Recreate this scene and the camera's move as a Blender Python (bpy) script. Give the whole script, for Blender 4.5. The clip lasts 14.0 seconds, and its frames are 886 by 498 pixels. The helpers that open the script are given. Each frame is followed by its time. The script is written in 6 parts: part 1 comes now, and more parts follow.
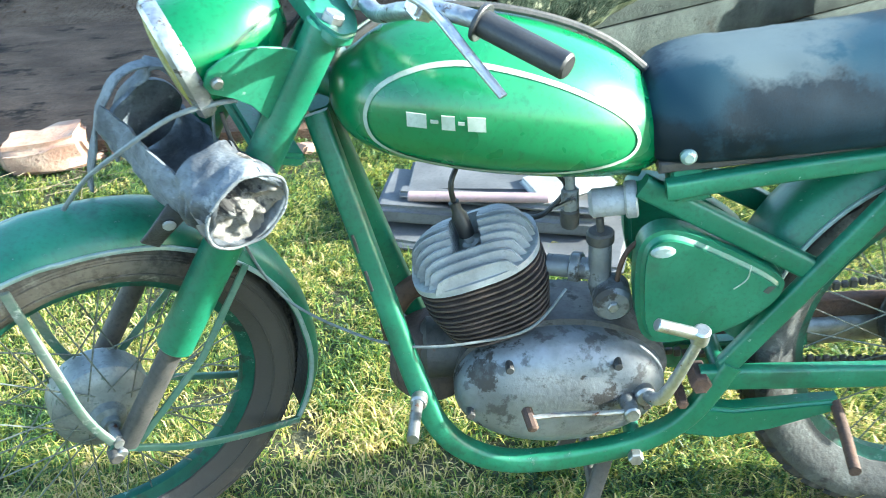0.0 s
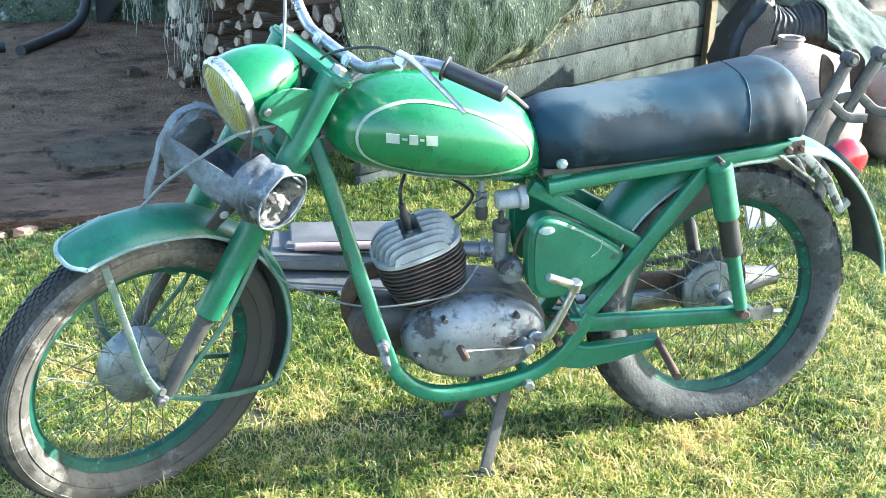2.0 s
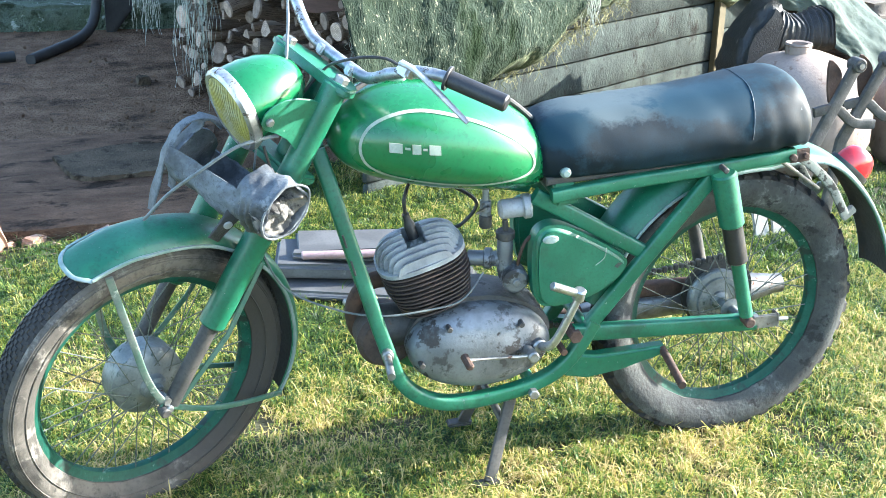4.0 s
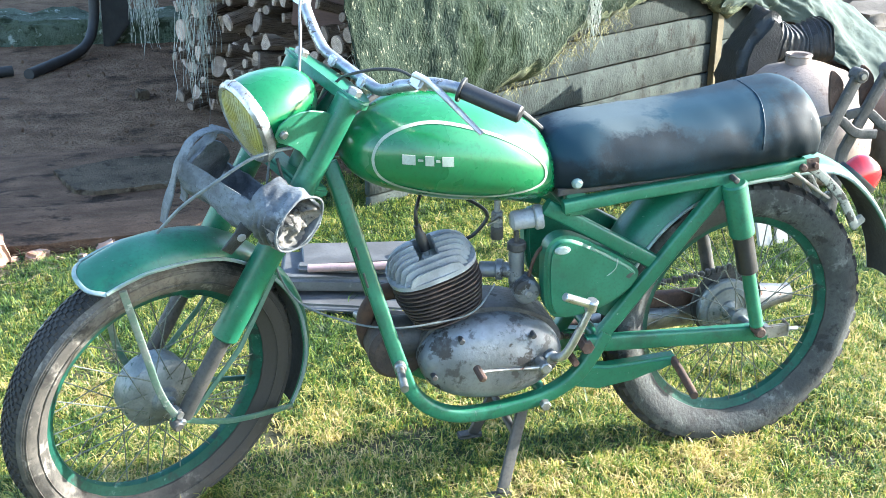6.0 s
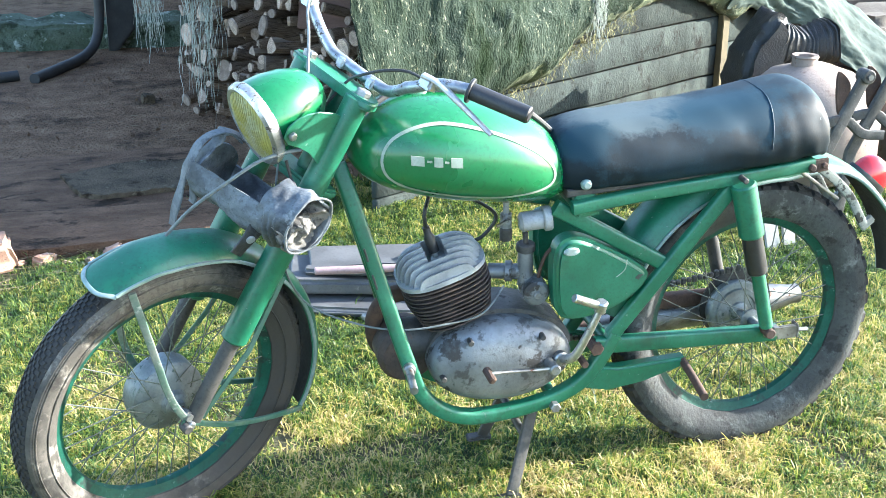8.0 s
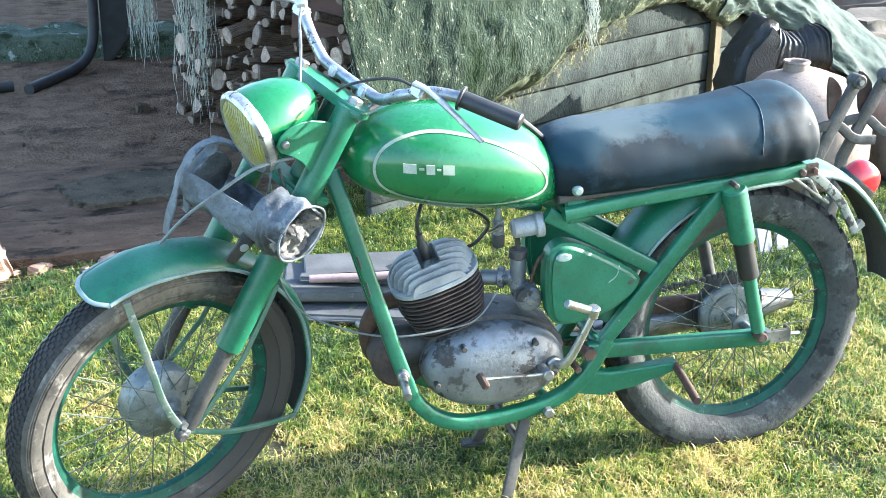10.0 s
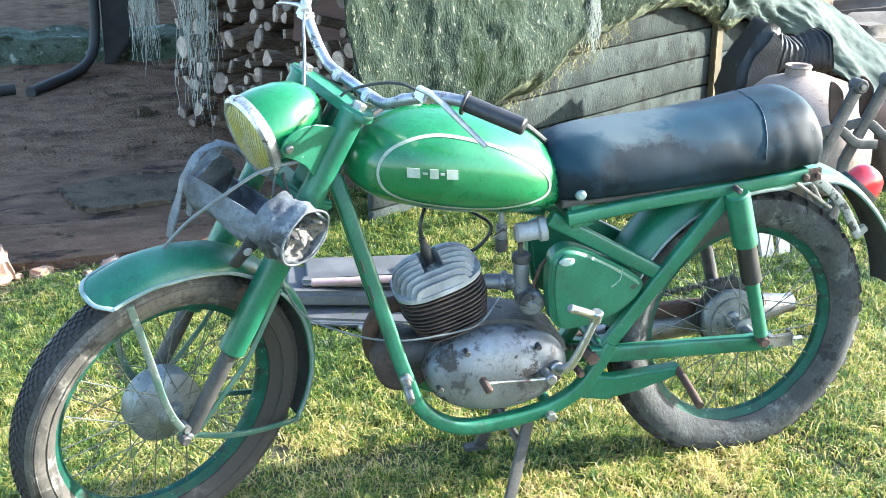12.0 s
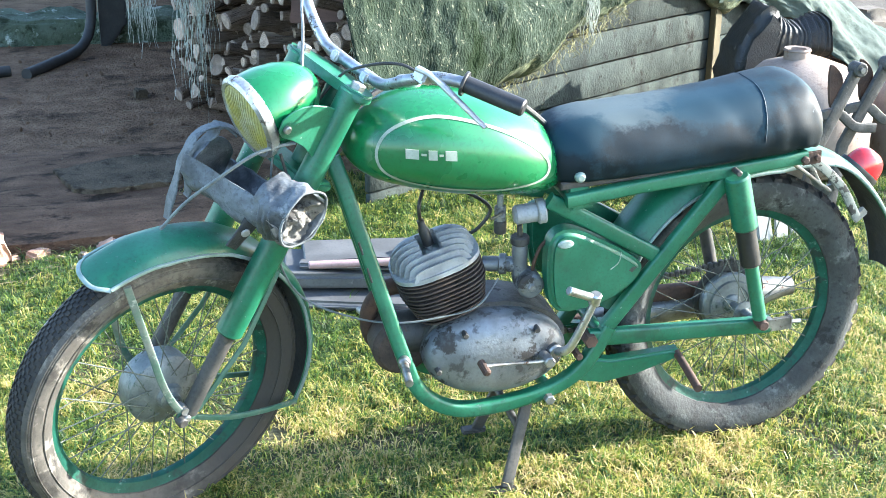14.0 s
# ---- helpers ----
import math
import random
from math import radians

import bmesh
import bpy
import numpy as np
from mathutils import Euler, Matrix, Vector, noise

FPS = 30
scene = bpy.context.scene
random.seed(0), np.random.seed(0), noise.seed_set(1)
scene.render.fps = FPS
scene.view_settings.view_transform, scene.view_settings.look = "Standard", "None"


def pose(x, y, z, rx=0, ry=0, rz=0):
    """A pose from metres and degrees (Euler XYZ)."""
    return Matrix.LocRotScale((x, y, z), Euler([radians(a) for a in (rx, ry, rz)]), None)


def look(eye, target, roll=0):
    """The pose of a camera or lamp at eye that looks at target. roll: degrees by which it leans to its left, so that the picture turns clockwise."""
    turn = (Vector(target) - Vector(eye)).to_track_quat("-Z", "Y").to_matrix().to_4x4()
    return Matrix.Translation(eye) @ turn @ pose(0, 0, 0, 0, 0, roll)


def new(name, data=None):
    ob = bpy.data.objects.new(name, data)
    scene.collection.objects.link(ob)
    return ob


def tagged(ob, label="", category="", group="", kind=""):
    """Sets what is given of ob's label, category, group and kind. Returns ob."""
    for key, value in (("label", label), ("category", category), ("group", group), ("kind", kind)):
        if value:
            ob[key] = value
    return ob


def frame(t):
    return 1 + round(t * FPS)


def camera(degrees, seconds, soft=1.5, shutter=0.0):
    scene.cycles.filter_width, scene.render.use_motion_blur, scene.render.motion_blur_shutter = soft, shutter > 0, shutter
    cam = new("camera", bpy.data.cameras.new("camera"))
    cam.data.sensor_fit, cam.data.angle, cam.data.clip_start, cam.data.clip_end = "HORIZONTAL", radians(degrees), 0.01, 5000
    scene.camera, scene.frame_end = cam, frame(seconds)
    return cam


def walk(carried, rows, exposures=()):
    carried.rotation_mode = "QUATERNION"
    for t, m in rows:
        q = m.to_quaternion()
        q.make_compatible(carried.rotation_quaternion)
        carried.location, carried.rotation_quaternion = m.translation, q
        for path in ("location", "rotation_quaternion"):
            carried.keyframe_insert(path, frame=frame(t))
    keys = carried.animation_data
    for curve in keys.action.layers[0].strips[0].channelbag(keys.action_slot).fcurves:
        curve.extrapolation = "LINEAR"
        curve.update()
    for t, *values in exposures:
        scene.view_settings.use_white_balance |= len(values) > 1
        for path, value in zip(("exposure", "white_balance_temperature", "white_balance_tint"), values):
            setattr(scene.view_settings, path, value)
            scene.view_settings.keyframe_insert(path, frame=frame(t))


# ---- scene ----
cam = camera(40.0, 14.0, 0.85, 0.4)
PATH = [
    (0, (-0.319, -1.628, 1.411), (-0.182, 0.134, 0.475), -1.7),
    (0.2, (-0.419, -1.708, 1.435), (-0.186, 0.06, 0.529), -0.2),
    (0.5, (-0.559, -1.84, 1.461), (-0.204, -0.065, 0.61), 1.1),
    (0.7, (-0.63, -1.957, 1.475), (-0.176, -0.197, 0.64), -0.1),
    (1, (-0.749, -2.152, 1.47), (-0.165, -0.409, 0.681), -1.1),
    (1.5, (-0.851, -2.291, 1.486), (-0.25, -0.539, 0.732), 0.9),
    (2, (-0.873, -2.357, 1.476), (-0.277, -0.59, 0.754), 1.4),
    (2.5, (-0.845, -2.356, 1.486), (-0.291, -0.574, 0.767), 1.0),
    (4.8, (-0.888, -2.364, 1.479), (-0.295, -0.588, 0.774), 0.8),
    (5, (-0.898, -2.356, 1.475), (-0.308, -0.578, 0.775), 0.6),
    (5.5, (-0.897, -2.354, 1.476), (-0.308, -0.573, 0.782), 0.7),
    (6, (-0.897, -2.348, 1.48), (-0.304, -0.568, 0.786), 0.8),
    (6.5, (-0.908, -2.345, 1.477), (-0.323, -0.562, 0.785), 0.7),
    (7, (-0.914, -2.34, 1.475), (-0.32, -0.559, 0.786), 0.7),
    (7.5, (-0.908, -2.341, 1.473), (-0.321, -0.558, 0.784), 0.6),
    (10, (-0.903, -2.358, 1.477), (-0.309, -0.572, 0.801), 0.2),
    (10.5, (-0.892, -2.365, 1.476), (-0.305, -0.576, 0.801), -0.0),
    (11, (-0.895, -2.367, 1.473), (-0.306, -0.578, 0.802), -0.0),
    (11.5, (-0.903, -2.365, 1.47), (-0.31, -0.575, 0.804), 0.0),
    (12, (-0.91, -2.356, 1.479), (-0.315, -0.568, 0.808), 0.3),
    (12.5, (-0.905, -2.36, 1.476), (-0.311, -0.573, 0.8), 0.3),
    (13, (-0.909, -2.351, 1.477), (-0.32, -0.569, 0.787), 0.3),
    (13.5, (-0.912, -2.349, 1.473), (-0.322, -0.567, 0.781), 0.5),
    (14, (-0.912, -2.347, 1.471), (-0.314, -0.57, 0.776), 0.5),
]
walk(cam, [(t, look(eye, target, roll)) for t, eye, target, roll in PATH],
     [(0, 2.74, 5850, 0), (1.0, 2.72, 5820, 2), (2.0, 2.69, 5850, 5), (5.0, 2.61, 5920, 8), (14.0, 2.63, 5920, 8)])

# ---------------------------------------------------------------- light
SUN_EL, SUN_AZ = 21.0, -4.0          # degrees above the ground; degrees from +x, minus towards the viewer's side
world = bpy.data.worlds.new("sky")
scene.world = world
world.use_nodes = True
wn = world.node_tree
sky = wn.nodes.new("ShaderNodeTexSky")
sky.sky_type, sky.sun_disc = "NISHITA", False
sky.sun_elevation, sky.sun_rotation = radians(SUN_EL), radians(90 - SUN_AZ)
wn.links.new(sky.outputs[0], wn.nodes["Background"].inputs[0])
wn.nodes["Background"].inputs[1].default_value = 0.148
to_sun = Vector((math.cos(radians(SUN_EL)) * math.cos(radians(SUN_AZ)), math.cos(radians(SUN_EL)) * math.sin(radians(SUN_AZ)), math.sin(radians(SUN_EL))))
sun = new("sun", bpy.data.lights.new("sun", "SUN"))
sun.data.energy, sun.data.angle, sun.data.color = 4.8, radians(0.6), (1.0, 0.94, 0.83)
sun.matrix_world = look(to_sun * 20, (0, 0, 0))


# ---------------------------------------------------------------- materials
def material(name, base, second, rough=0.5, metal=0.0, scale=8.0, fine=90.0, mix=(0.4, 0.65), bump=0.2, spots=None, spot_at=0.68, spot_scale=30.0,
             island=0.0, per_object=0.0, coat=0.0, spot_rough=None, stretch=None, transmission=0.0, bump_distance=0.004, spot_soft=0.05, spin=0.0, rings=0.0, stain=None, patches=()):
    """Two tones mixed by a coarse noise and broken up by a fine one, with an optional third tone in worn spots."""
    m = bpy.data.materials.new(name)
    m.use_nodes = True
    t = m.node_tree
    bsdf = t.nodes["Principled BSDF"]
    coord = t.nodes.new("ShaderNodeTexCoord")
    where = coord.outputs["Object"]
    if spin:
        first = t.nodes.new("ShaderNodeMapping")
        first.inputs["Rotation"].default_value = (0, 0, spin)
        t.links.new(where, first.inputs[0])
        where = first.outputs[0]
    if stretch:
        mapping = t.nodes.new("ShaderNodeMapping")
        mapping.inputs["Scale"].default_value = stretch
        t.links.new(where, mapping.inputs[0])
        where = mapping.outputs[0]

    def tex(s, detail, rough_=0.6):
        n = t.nodes.new("ShaderNodeTexNoise")
        n.inputs["Scale"].default_value, n.inputs["Detail"].default_value, n.inputs["Roughness"].default_value = s, detail, rough_
        t.links.new(where, n.inputs["Vector"])
        return n.outputs["Fac"]

    def ramp(fac, a, b):
        r = t.nodes.new("ShaderNodeMapRange")
        r.inputs["From Min"].default_value, r.inputs["From Max"].default_value = a, b
        t.links.new(fac, r.inputs["Value"])
        return r.outputs["Result"]

    def blend(fac, a, b, mode="MIX"):
        n = t.nodes.new("ShaderNodeMix")
        n.data_type, n.blend_type = "RGBA", mode
        if isinstance(fac, float):
            n.inputs["Factor"].default_value = fac
        else:
            t.links.new(fac, n.inputs["Factor"])
        for socket, c in (("A", a), ("B", b)):
            s = [i for i in n.inputs if i.name == socket and i.type == "RGBA"][0]
            if isinstance(c, tuple):
                s.default_value = (*c, 1)
            else:
                t.links.new(c, s)
        return [o for o in n.outputs if o.type == "RGBA"][0]

    coarse, grain = tex(scale, 4), tex(fine, 3)
    colour = blend(ramp(coarse, *mix), tuple(base), tuple(second))
    dark = tuple(c * 0.6 for c in base)
    colour = blend(ramp(grain, 0.5, 0.9), colour, dark)
    if island or per_object:
        if island:
            g = t.nodes.new("ShaderNodeNewGeometry").outputs["Random Per Island"]
        else:
            g = t.nodes.new("ShaderNodeObjectInfo").outputs["Random"]
        amount = island or per_object
        v = t.nodes.new("ShaderNodeHueSaturation")
        t.links.new(ramp_to(t, g, 1 - amount, 1 + amount), v.inputs["Value"])
        t.links.new(colour, v.inputs["Color"])
        colour = v.outputs[0]
    roughness = ramp_to(t, coarse, max(0.03, rough - 0.12), min(1, rough + 0.12))
    if spots:
        mask = ramp(tex(spot_scale, 6, 0.7), spot_at, spot_at + spot_soft)
        colour = blend(mask, colour, tuple(spots))
        if spot_rough is not None:
            mm = t.nodes.new("ShaderNodeMix")
            t.links.new(mask, mm.inputs["Factor"])
            t.links.new(roughness, mm.inputs[2])
            mm.inputs[3].default_value = spot_rough
            roughness = mm.outputs[0]
    if stain:
        tone, at_, size_, soft_ = stain
        colour = blend(ramp(tex(size_, 5, 0.65), at_, at_ + soft_), colour, tuple(tone))
    # ragged ellipsoids of colour at set places: painted sun on the seat, shade on the tyre
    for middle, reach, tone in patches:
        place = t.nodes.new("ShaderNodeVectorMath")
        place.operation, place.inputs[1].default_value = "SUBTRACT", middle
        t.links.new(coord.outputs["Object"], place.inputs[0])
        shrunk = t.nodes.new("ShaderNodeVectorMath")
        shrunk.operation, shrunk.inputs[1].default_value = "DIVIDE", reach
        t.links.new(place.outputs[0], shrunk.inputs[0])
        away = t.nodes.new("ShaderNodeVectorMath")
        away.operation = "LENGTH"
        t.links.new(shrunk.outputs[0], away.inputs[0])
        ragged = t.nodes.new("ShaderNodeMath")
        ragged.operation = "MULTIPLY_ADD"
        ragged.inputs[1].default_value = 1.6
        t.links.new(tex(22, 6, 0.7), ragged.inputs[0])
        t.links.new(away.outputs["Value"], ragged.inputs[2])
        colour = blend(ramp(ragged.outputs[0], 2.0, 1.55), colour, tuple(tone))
    if rings:
        wave = t.nodes.new("ShaderNodeTexWave")
        wave.wave_type, wave.rings_direction = "RINGS", "Z"
        wave.inputs["Scale"].default_value, wave.inputs["Distortion"].default_value = rings, 2.5
        t.links.new(where, wave.inputs["Vector"])
        colour = blend(ramp(wave.outputs["Fac"], 0.2, 1.6), colour, tuple(c * 0.45 for c in base))
    t.links.new(colour, bsdf.inputs["Base Color"])
    t.links.new(roughness, bsdf.inputs["Roughness"])
    bsdf.inputs["Metallic"].default_value = metal
    bsdf.inputs["Coat Weight"].default_value = coat
    bsdf.inputs["Coat Roughness"].default_value = 0.15
    bsdf.inputs["Transmission Weight"].default_value = transmission
    if bump:
        b = t.nodes.new("ShaderNodeBump")
        b.inputs["Strength"].default_value, b.inputs["Distance"].default_value = bump, bump_distance
        both = t.nodes.new("ShaderNodeMath")
        t.links.new(coarse, both.inputs[0])
        t.links.new(grain, both.inputs[1])
        t.links.new(both.outputs[0], b.inputs["Height"])
        t.links.new(b.outputs[0], bsdf.inputs["Normal"])
    return m


def ramp_to(t, fac, a, b):
    r = t.nodes.new("ShaderNodeMapRange")
    r.inputs["To Min"].default_value, r.inputs["To Max"].default_value = a, b
    t.links.new(fac, r.inputs["Value"])
    return r.outputs["Result"]


GREEN = material("green_paint", (0.007, 0.1, 0.05), (0.018, 0.138, 0.075), 0.45, 0, 9, 160, bump=0.08, spots=(0.2, 0.27, 0.23), spot_at=0.65, spot_scale=80, coat=0.15, stain=((0.008, 0.062, 0.034), 0.55, 10, 0.14))
TANK = material("tank_paint", (0.007, 0.115, 0.036), (0.014, 0.152, 0.053), 0.28, 0, 6, 120, bump=0.05, spots=(0.16, 0.07, 0.04), spot_at=0.73, spot_scale=34, coat=0.45)
RIM = material("rim_paint", (0.005, 0.05, 0.033), (0.012, 0.08, 0.053), 0.55, 0, 14, 130, bump=0.2, spots=(0.2, 0.3, 0.26), spot_at=0.6, spot_scale=30, spot_soft=0.11, stain=((0.014, 0.028, 0.022), 0.55, 16, 0.08))

SILVER_PAINT = material("silver_paint", (0.26, 0.32, 0.31), (0.17, 0.25, 0.22), 0.5, 0.2, 20, 150, bump=0.06, spots=(0.05, 0.17, 0.09), spot_at=0.63, spot_scale=45)
CREAM = material("cream_letter_paint", (0.32, 0.36, 0.31), (0.22, 0.28, 0.22), 0.55, 0, 30, 200, bump=0.03, spots=(0.03, 0.14, 0.06), spot_at=0.66, spot_scale=60)
CHROME = material("chrome", (0.52, 0.53, 0.54), (0.36, 0.365, 0.37), 0.36, 0.9, 30, 120, bump=0.12, spots=(0.2, 0.14, 0.1), spot_at=0.63, spot_scale=60, spot_rough=0.8)
ALLOY = material("cast_alloy", (0.225, 0.24, 0.255), (0.14, 0.146, 0.152), 0.48, 0.5, 11, 130, bump=0.2, spots=(0.055, 0.05, 0.046), spot_at=0.565, spot_scale=10, spot_rough=0.75, spot_soft=0.04, stain=((0.085, 0.086, 0.087), 0.55, 24, 0.07))
HEADALLOY = material("weathered_alloy", (0.33, 0.34, 0.345), (0.24, 0.245, 0.25), 0.6, 0.3, 22, 160, bump=0.25, spots=(0.09, 0.085, 0.08), spot_at=0.66, spot_scale=45)
GRIMY = material("oily_case_alloy", (0.07, 0.068, 0.065), (0.13, 0.125, 0.12), 0.6, 0.3, 20, 130, bump=0.3, spots=(0.03, 0.028, 0.026), spot_at=0.56, spot_scale=22)
HUBALLOY = material("dull_hub_alloy", (0.15, 0.165, 0.16), (0.24, 0.26, 0.255), 0.5, 0.4, 22, 140, bump=0.2, spots=(0.06, 0.09, 0.075), spot_at=0.6, spot_scale=30)
IRON = material("sooty_cast_iron", (0.04, 0.029, 0.025), (0.075, 0.052, 0.042), 0.75, 0.1, 25, 160, bump=0.35)
STEEL = material("worn_steel", (0.29, 0.295, 0.29), (0.16, 0.155, 0.15), 0.45, 0.8, 25, 140, bump=0.15, spots=(0.13, 0.06, 0.036), spot_at=0.61, spot_scale=50, spot_rough=0.85)
RUST = material("rusty_steel", (0.055, 0.034, 0.026), (0.1, 0.056, 0.038), 0.85, 0.15, 18, 120, bump=0.4)
DARKSTEEL = material("dark_steel", (0.046, 0.046, 0.045), (0.08, 0.074, 0.067), 0.6, 0.4, 20, 140, bump=0.2, spots=(0.09, 0.05, 0.034), spot_at=0.66, spot_scale=40, spot_soft=0.1)
OLDIRON = material("weathered_dark_iron", (0.045, 0.045, 0.043), (0.1, 0.096, 0.09), 0.65, 0.2, 16, 120, bump=0.4, spots=(0.18, 0.17, 0.155), spot_at=0.62, spot_scale=30, spot_soft=0.1, stain=((0.07, 0.04, 0.026), 0.57, 9, 0.1))
RUBBER = material("tyre_rubber", (0.014, 0.0135, 0.013), (0.03, 0.028, 0.026), 0.8, 0, 9, 120, bump=0.3, spots=(0.13, 0.12, 0.1), spot_at=0.64, spot_scale=11, spot_soft=0.1)
# the dark patch paints shade over the front tyre's rearward half; dust and stains are random
SIDEWALL = material("dusty_part_shaded_sidewall", (0.055, 0.049, 0.041), (0.14, 0.124, 0.104), 0.85, 0, 6, 110, bump=0.3, spots=(0.33, 0.3, 0.26), spot_at=0.57, spot_scale=9, spot_soft=0.12, stain=((0.028, 0.025, 0.021), 0.55, 16, 0.1), patches=(((0.24, 0, 0.12), (0.24, 0.2, 0.34), (0.045, 0.039, 0.033)),))
DIRTYWALL = material("mud_stained_sidewall", (0.03, 0.032, 0.031), (0.066, 0.07, 0.065), 0.85, 0, 9, 110, bump=0.45, spots=(0.13, 0.138, 0.13), spot_at=0.575, spot_scale=18, spot_soft=0.1, stain=((0.014, 0.014, 0.0135), 0.56, 24, 0.07))
GRIP = material("black_grip_rubber", (0.012, 0.012, 0.013), (0.025, 0.025, 0.026), 0.45, 0, 20, 200, bump=0.1)
LEATHER = material("worn_black_leather", (0.015, 0.016, 0.016), (0.04, 0.042, 0.042), 0.6, 0, 9, 120, mix=(0.45, 0.75), bump=0.8, spots=(0.12, 0.115, 0.105), spot_at=0.65, spot_scale=24, spot_rough=0.85)
ROLL = material("worn_grey_leather", (0.034, 0.038, 0.045), (0.125, 0.142, 0.16), 0.6, 0, 13, 130, mix=(0.36, 0.62), bump=0.5, spots=(0.24, 0.255, 0.27), spot_at=0.6, spot_scale=22, spot_soft=0.12, spot_rough=0.8)
FOLD = material("bare_worn_fold", (0.2, 0.185, 0.165), (0.1, 0.094, 0.085), 0.85, 0, 18, 130, bump=0.4, spots=(0.03, 0.028, 0.026), spot_at=0.53, spot_scale=20, spot_soft=0.08)
LEATHER_GREY = material("grey_worn_strap", (0.075, 0.083, 0.09), (0.17, 0.187, 0.2), 0.6, 0, 16, 120, bump=0.4, spots=(0.03, 0.033, 0.037), spot_at=0.58, spot_scale=20, spot_soft=0.1)
# first patch paints sunlight on the seat's front top; the other two are bluer tones
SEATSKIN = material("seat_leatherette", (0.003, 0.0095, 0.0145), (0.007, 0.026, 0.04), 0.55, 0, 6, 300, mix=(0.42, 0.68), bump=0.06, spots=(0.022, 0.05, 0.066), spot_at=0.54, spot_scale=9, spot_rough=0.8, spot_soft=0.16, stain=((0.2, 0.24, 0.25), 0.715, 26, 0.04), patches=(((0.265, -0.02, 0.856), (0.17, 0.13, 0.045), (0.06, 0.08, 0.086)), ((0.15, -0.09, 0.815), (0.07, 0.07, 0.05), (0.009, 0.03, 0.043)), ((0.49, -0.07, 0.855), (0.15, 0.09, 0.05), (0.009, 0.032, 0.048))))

LENS = material("yellow_lens_glass", (0.4, 0.37, 0.11), (0.38, 0.37, 0.22), 0.25, 0, 14, 100, bump=0.1, coat=0.5, spots=(0.46, 0.46, 0.37), spot_at=0.51, spot_scale=11, spot_soft=0.16)
RED = material("red_lens", (0.55, 0.012, 0.02), (0.42, 0.01, 0.015), 0.2, 0, 20, 120, bump=0.03, coat=0.7)
CABLE = material("grey_cable_sheath", (0.15, 0.17, 0.17), (0.09, 0.1, 0.1), 0.5, 0, 40, 200, bump=0.1)
BLACKCABLE = material("black_cable", (0.014, 0.014, 0.014), (0.03, 0.03, 0.03), 0.5, 0, 40, 200, bump=0.1)
SPOKE = material("dull_spoke", (0.13, 0.145, 0.12), (0.06, 0.066, 0.052), 0.5, 0.3, 30, 160, bump=0.1)
LAWN = material("lawn_soil", (0.035, 0.036, 0.013), (0.065, 0.06, 0.025), 0.95, 0, 4, 60, bump=0.8, spots=(0.07, 0.052, 0.028), spot_at=0.6, spot_scale=9, bump_distance=0.02)
TURF = material("short_turf", (0.042, 0.06, 0.013), (0.09, 0.092, 0.027), 0.95, 0, 5, 120, mix=(0.35, 0.65), bump=1.0, spots=(0.14, 0.13, 0.05), spot_at=0.6, spot_scale=60, bump_distance=0.02, spot_soft=0.1)
TWIG = material("dark_twig", (0.075, 0.055, 0.04), (0.12, 0.09, 0.068), 0.95, 0, 20, 80, bump=0.4, island=0.4)
PITTED = material("pitted_lamp_chrome", (0.5, 0.52, 0.54), (0.24, 0.25, 0.26), 0.36, 0.8, 26, 140, mix=(0.35, 0.6), bump=0.3, spots=(0.12, 0.1, 0.085), spot_at=0.58, spot_scale=50, spot_rough=0.85)
SOIL = material("dark_soil", (0.122, 0.074, 0.046), (0.235, 0.152, 0.097), 0.95, 0, 7, 60, mix=(0.33, 0.67), bump=1.0, spots=(0.22, 0.165, 0.11), spot_at=0.63, spot_scale=30, bump_distance=0.04, stain=((0.045, 0.03, 0.02), 0.55, 3.0, 0.12))
# dark brown with darker random blotches
BOARD = material("dark_brown_board", (0.095, 0.057, 0.036), (0.175, 0.109, 0.07), 0.9, 0, 6, 80, bump=1.0, spots=(0.14, 0.1, 0.068), spot_at=0.61, spot_scale=14, stretch=(1.0, 1.7, 1.7), spot_soft=0.12, bump_distance=0.01, stain=((0.026, 0.017, 0.011), 0.54, 5, 0.1))
SLAB = material("mossy_flat_stone", (0.105, 0.08, 0.054), (0.05, 0.038, 0.026), 0.95, 0, 7, 80, bump=1.0, spots=(0.15, 0.13, 0.09), spot_at=0.58, spot_scale=14, spot_soft=0.1, bump_distance=0.01, stain=((0.028, 0.02, 0.013), 0.55, 9, 0.1))
MOSS = material("mossy_concrete", (0.1, 0.13, 0.09), (0.035, 0.06, 0.022), 0.95, 0, 5, 60, bump=1.0, spots=(0.34, 0.38, 0.33), spot_at=0.56, spot_scale=10, bump_distance=0.04, spot_soft=0.08, stain=((0.018, 0.03, 0.01), 0.53, 8, 0.08))
PLANK = material("grey_weathered_plank", (0.05, 0.06, 0.054), (0.03, 0.036, 0.033), 0.95, 0, 4.5, 60, bump=0.8, spots=(0.013, 0.013, 0.0115), spot_at=0.6, spot_scale=13, stretch=(1.9, 1.0, 1.3), per_object=0.16, spin=-0.4887, bump_distance=0.005, spot_soft=0.09, stain=((0.024, 0.024, 0.021), 0.56, 7, 0.12))
POSTWOOD = material("olive_post_paint", (0.11, 0.085, 0.035), (0.07, 0.055, 0.025), 0.8, 0, 7, 80, bump=0.3)
BARK = material("log_bark", (0.16, 0.108, 0.076), (0.27, 0.2, 0.15), 0.95, 0, 14, 80, bump=0.9, per_object=0.5, bump_distance=0.012, stain=((0.045, 0.031, 0.023), 0.54, 5, 0.12))
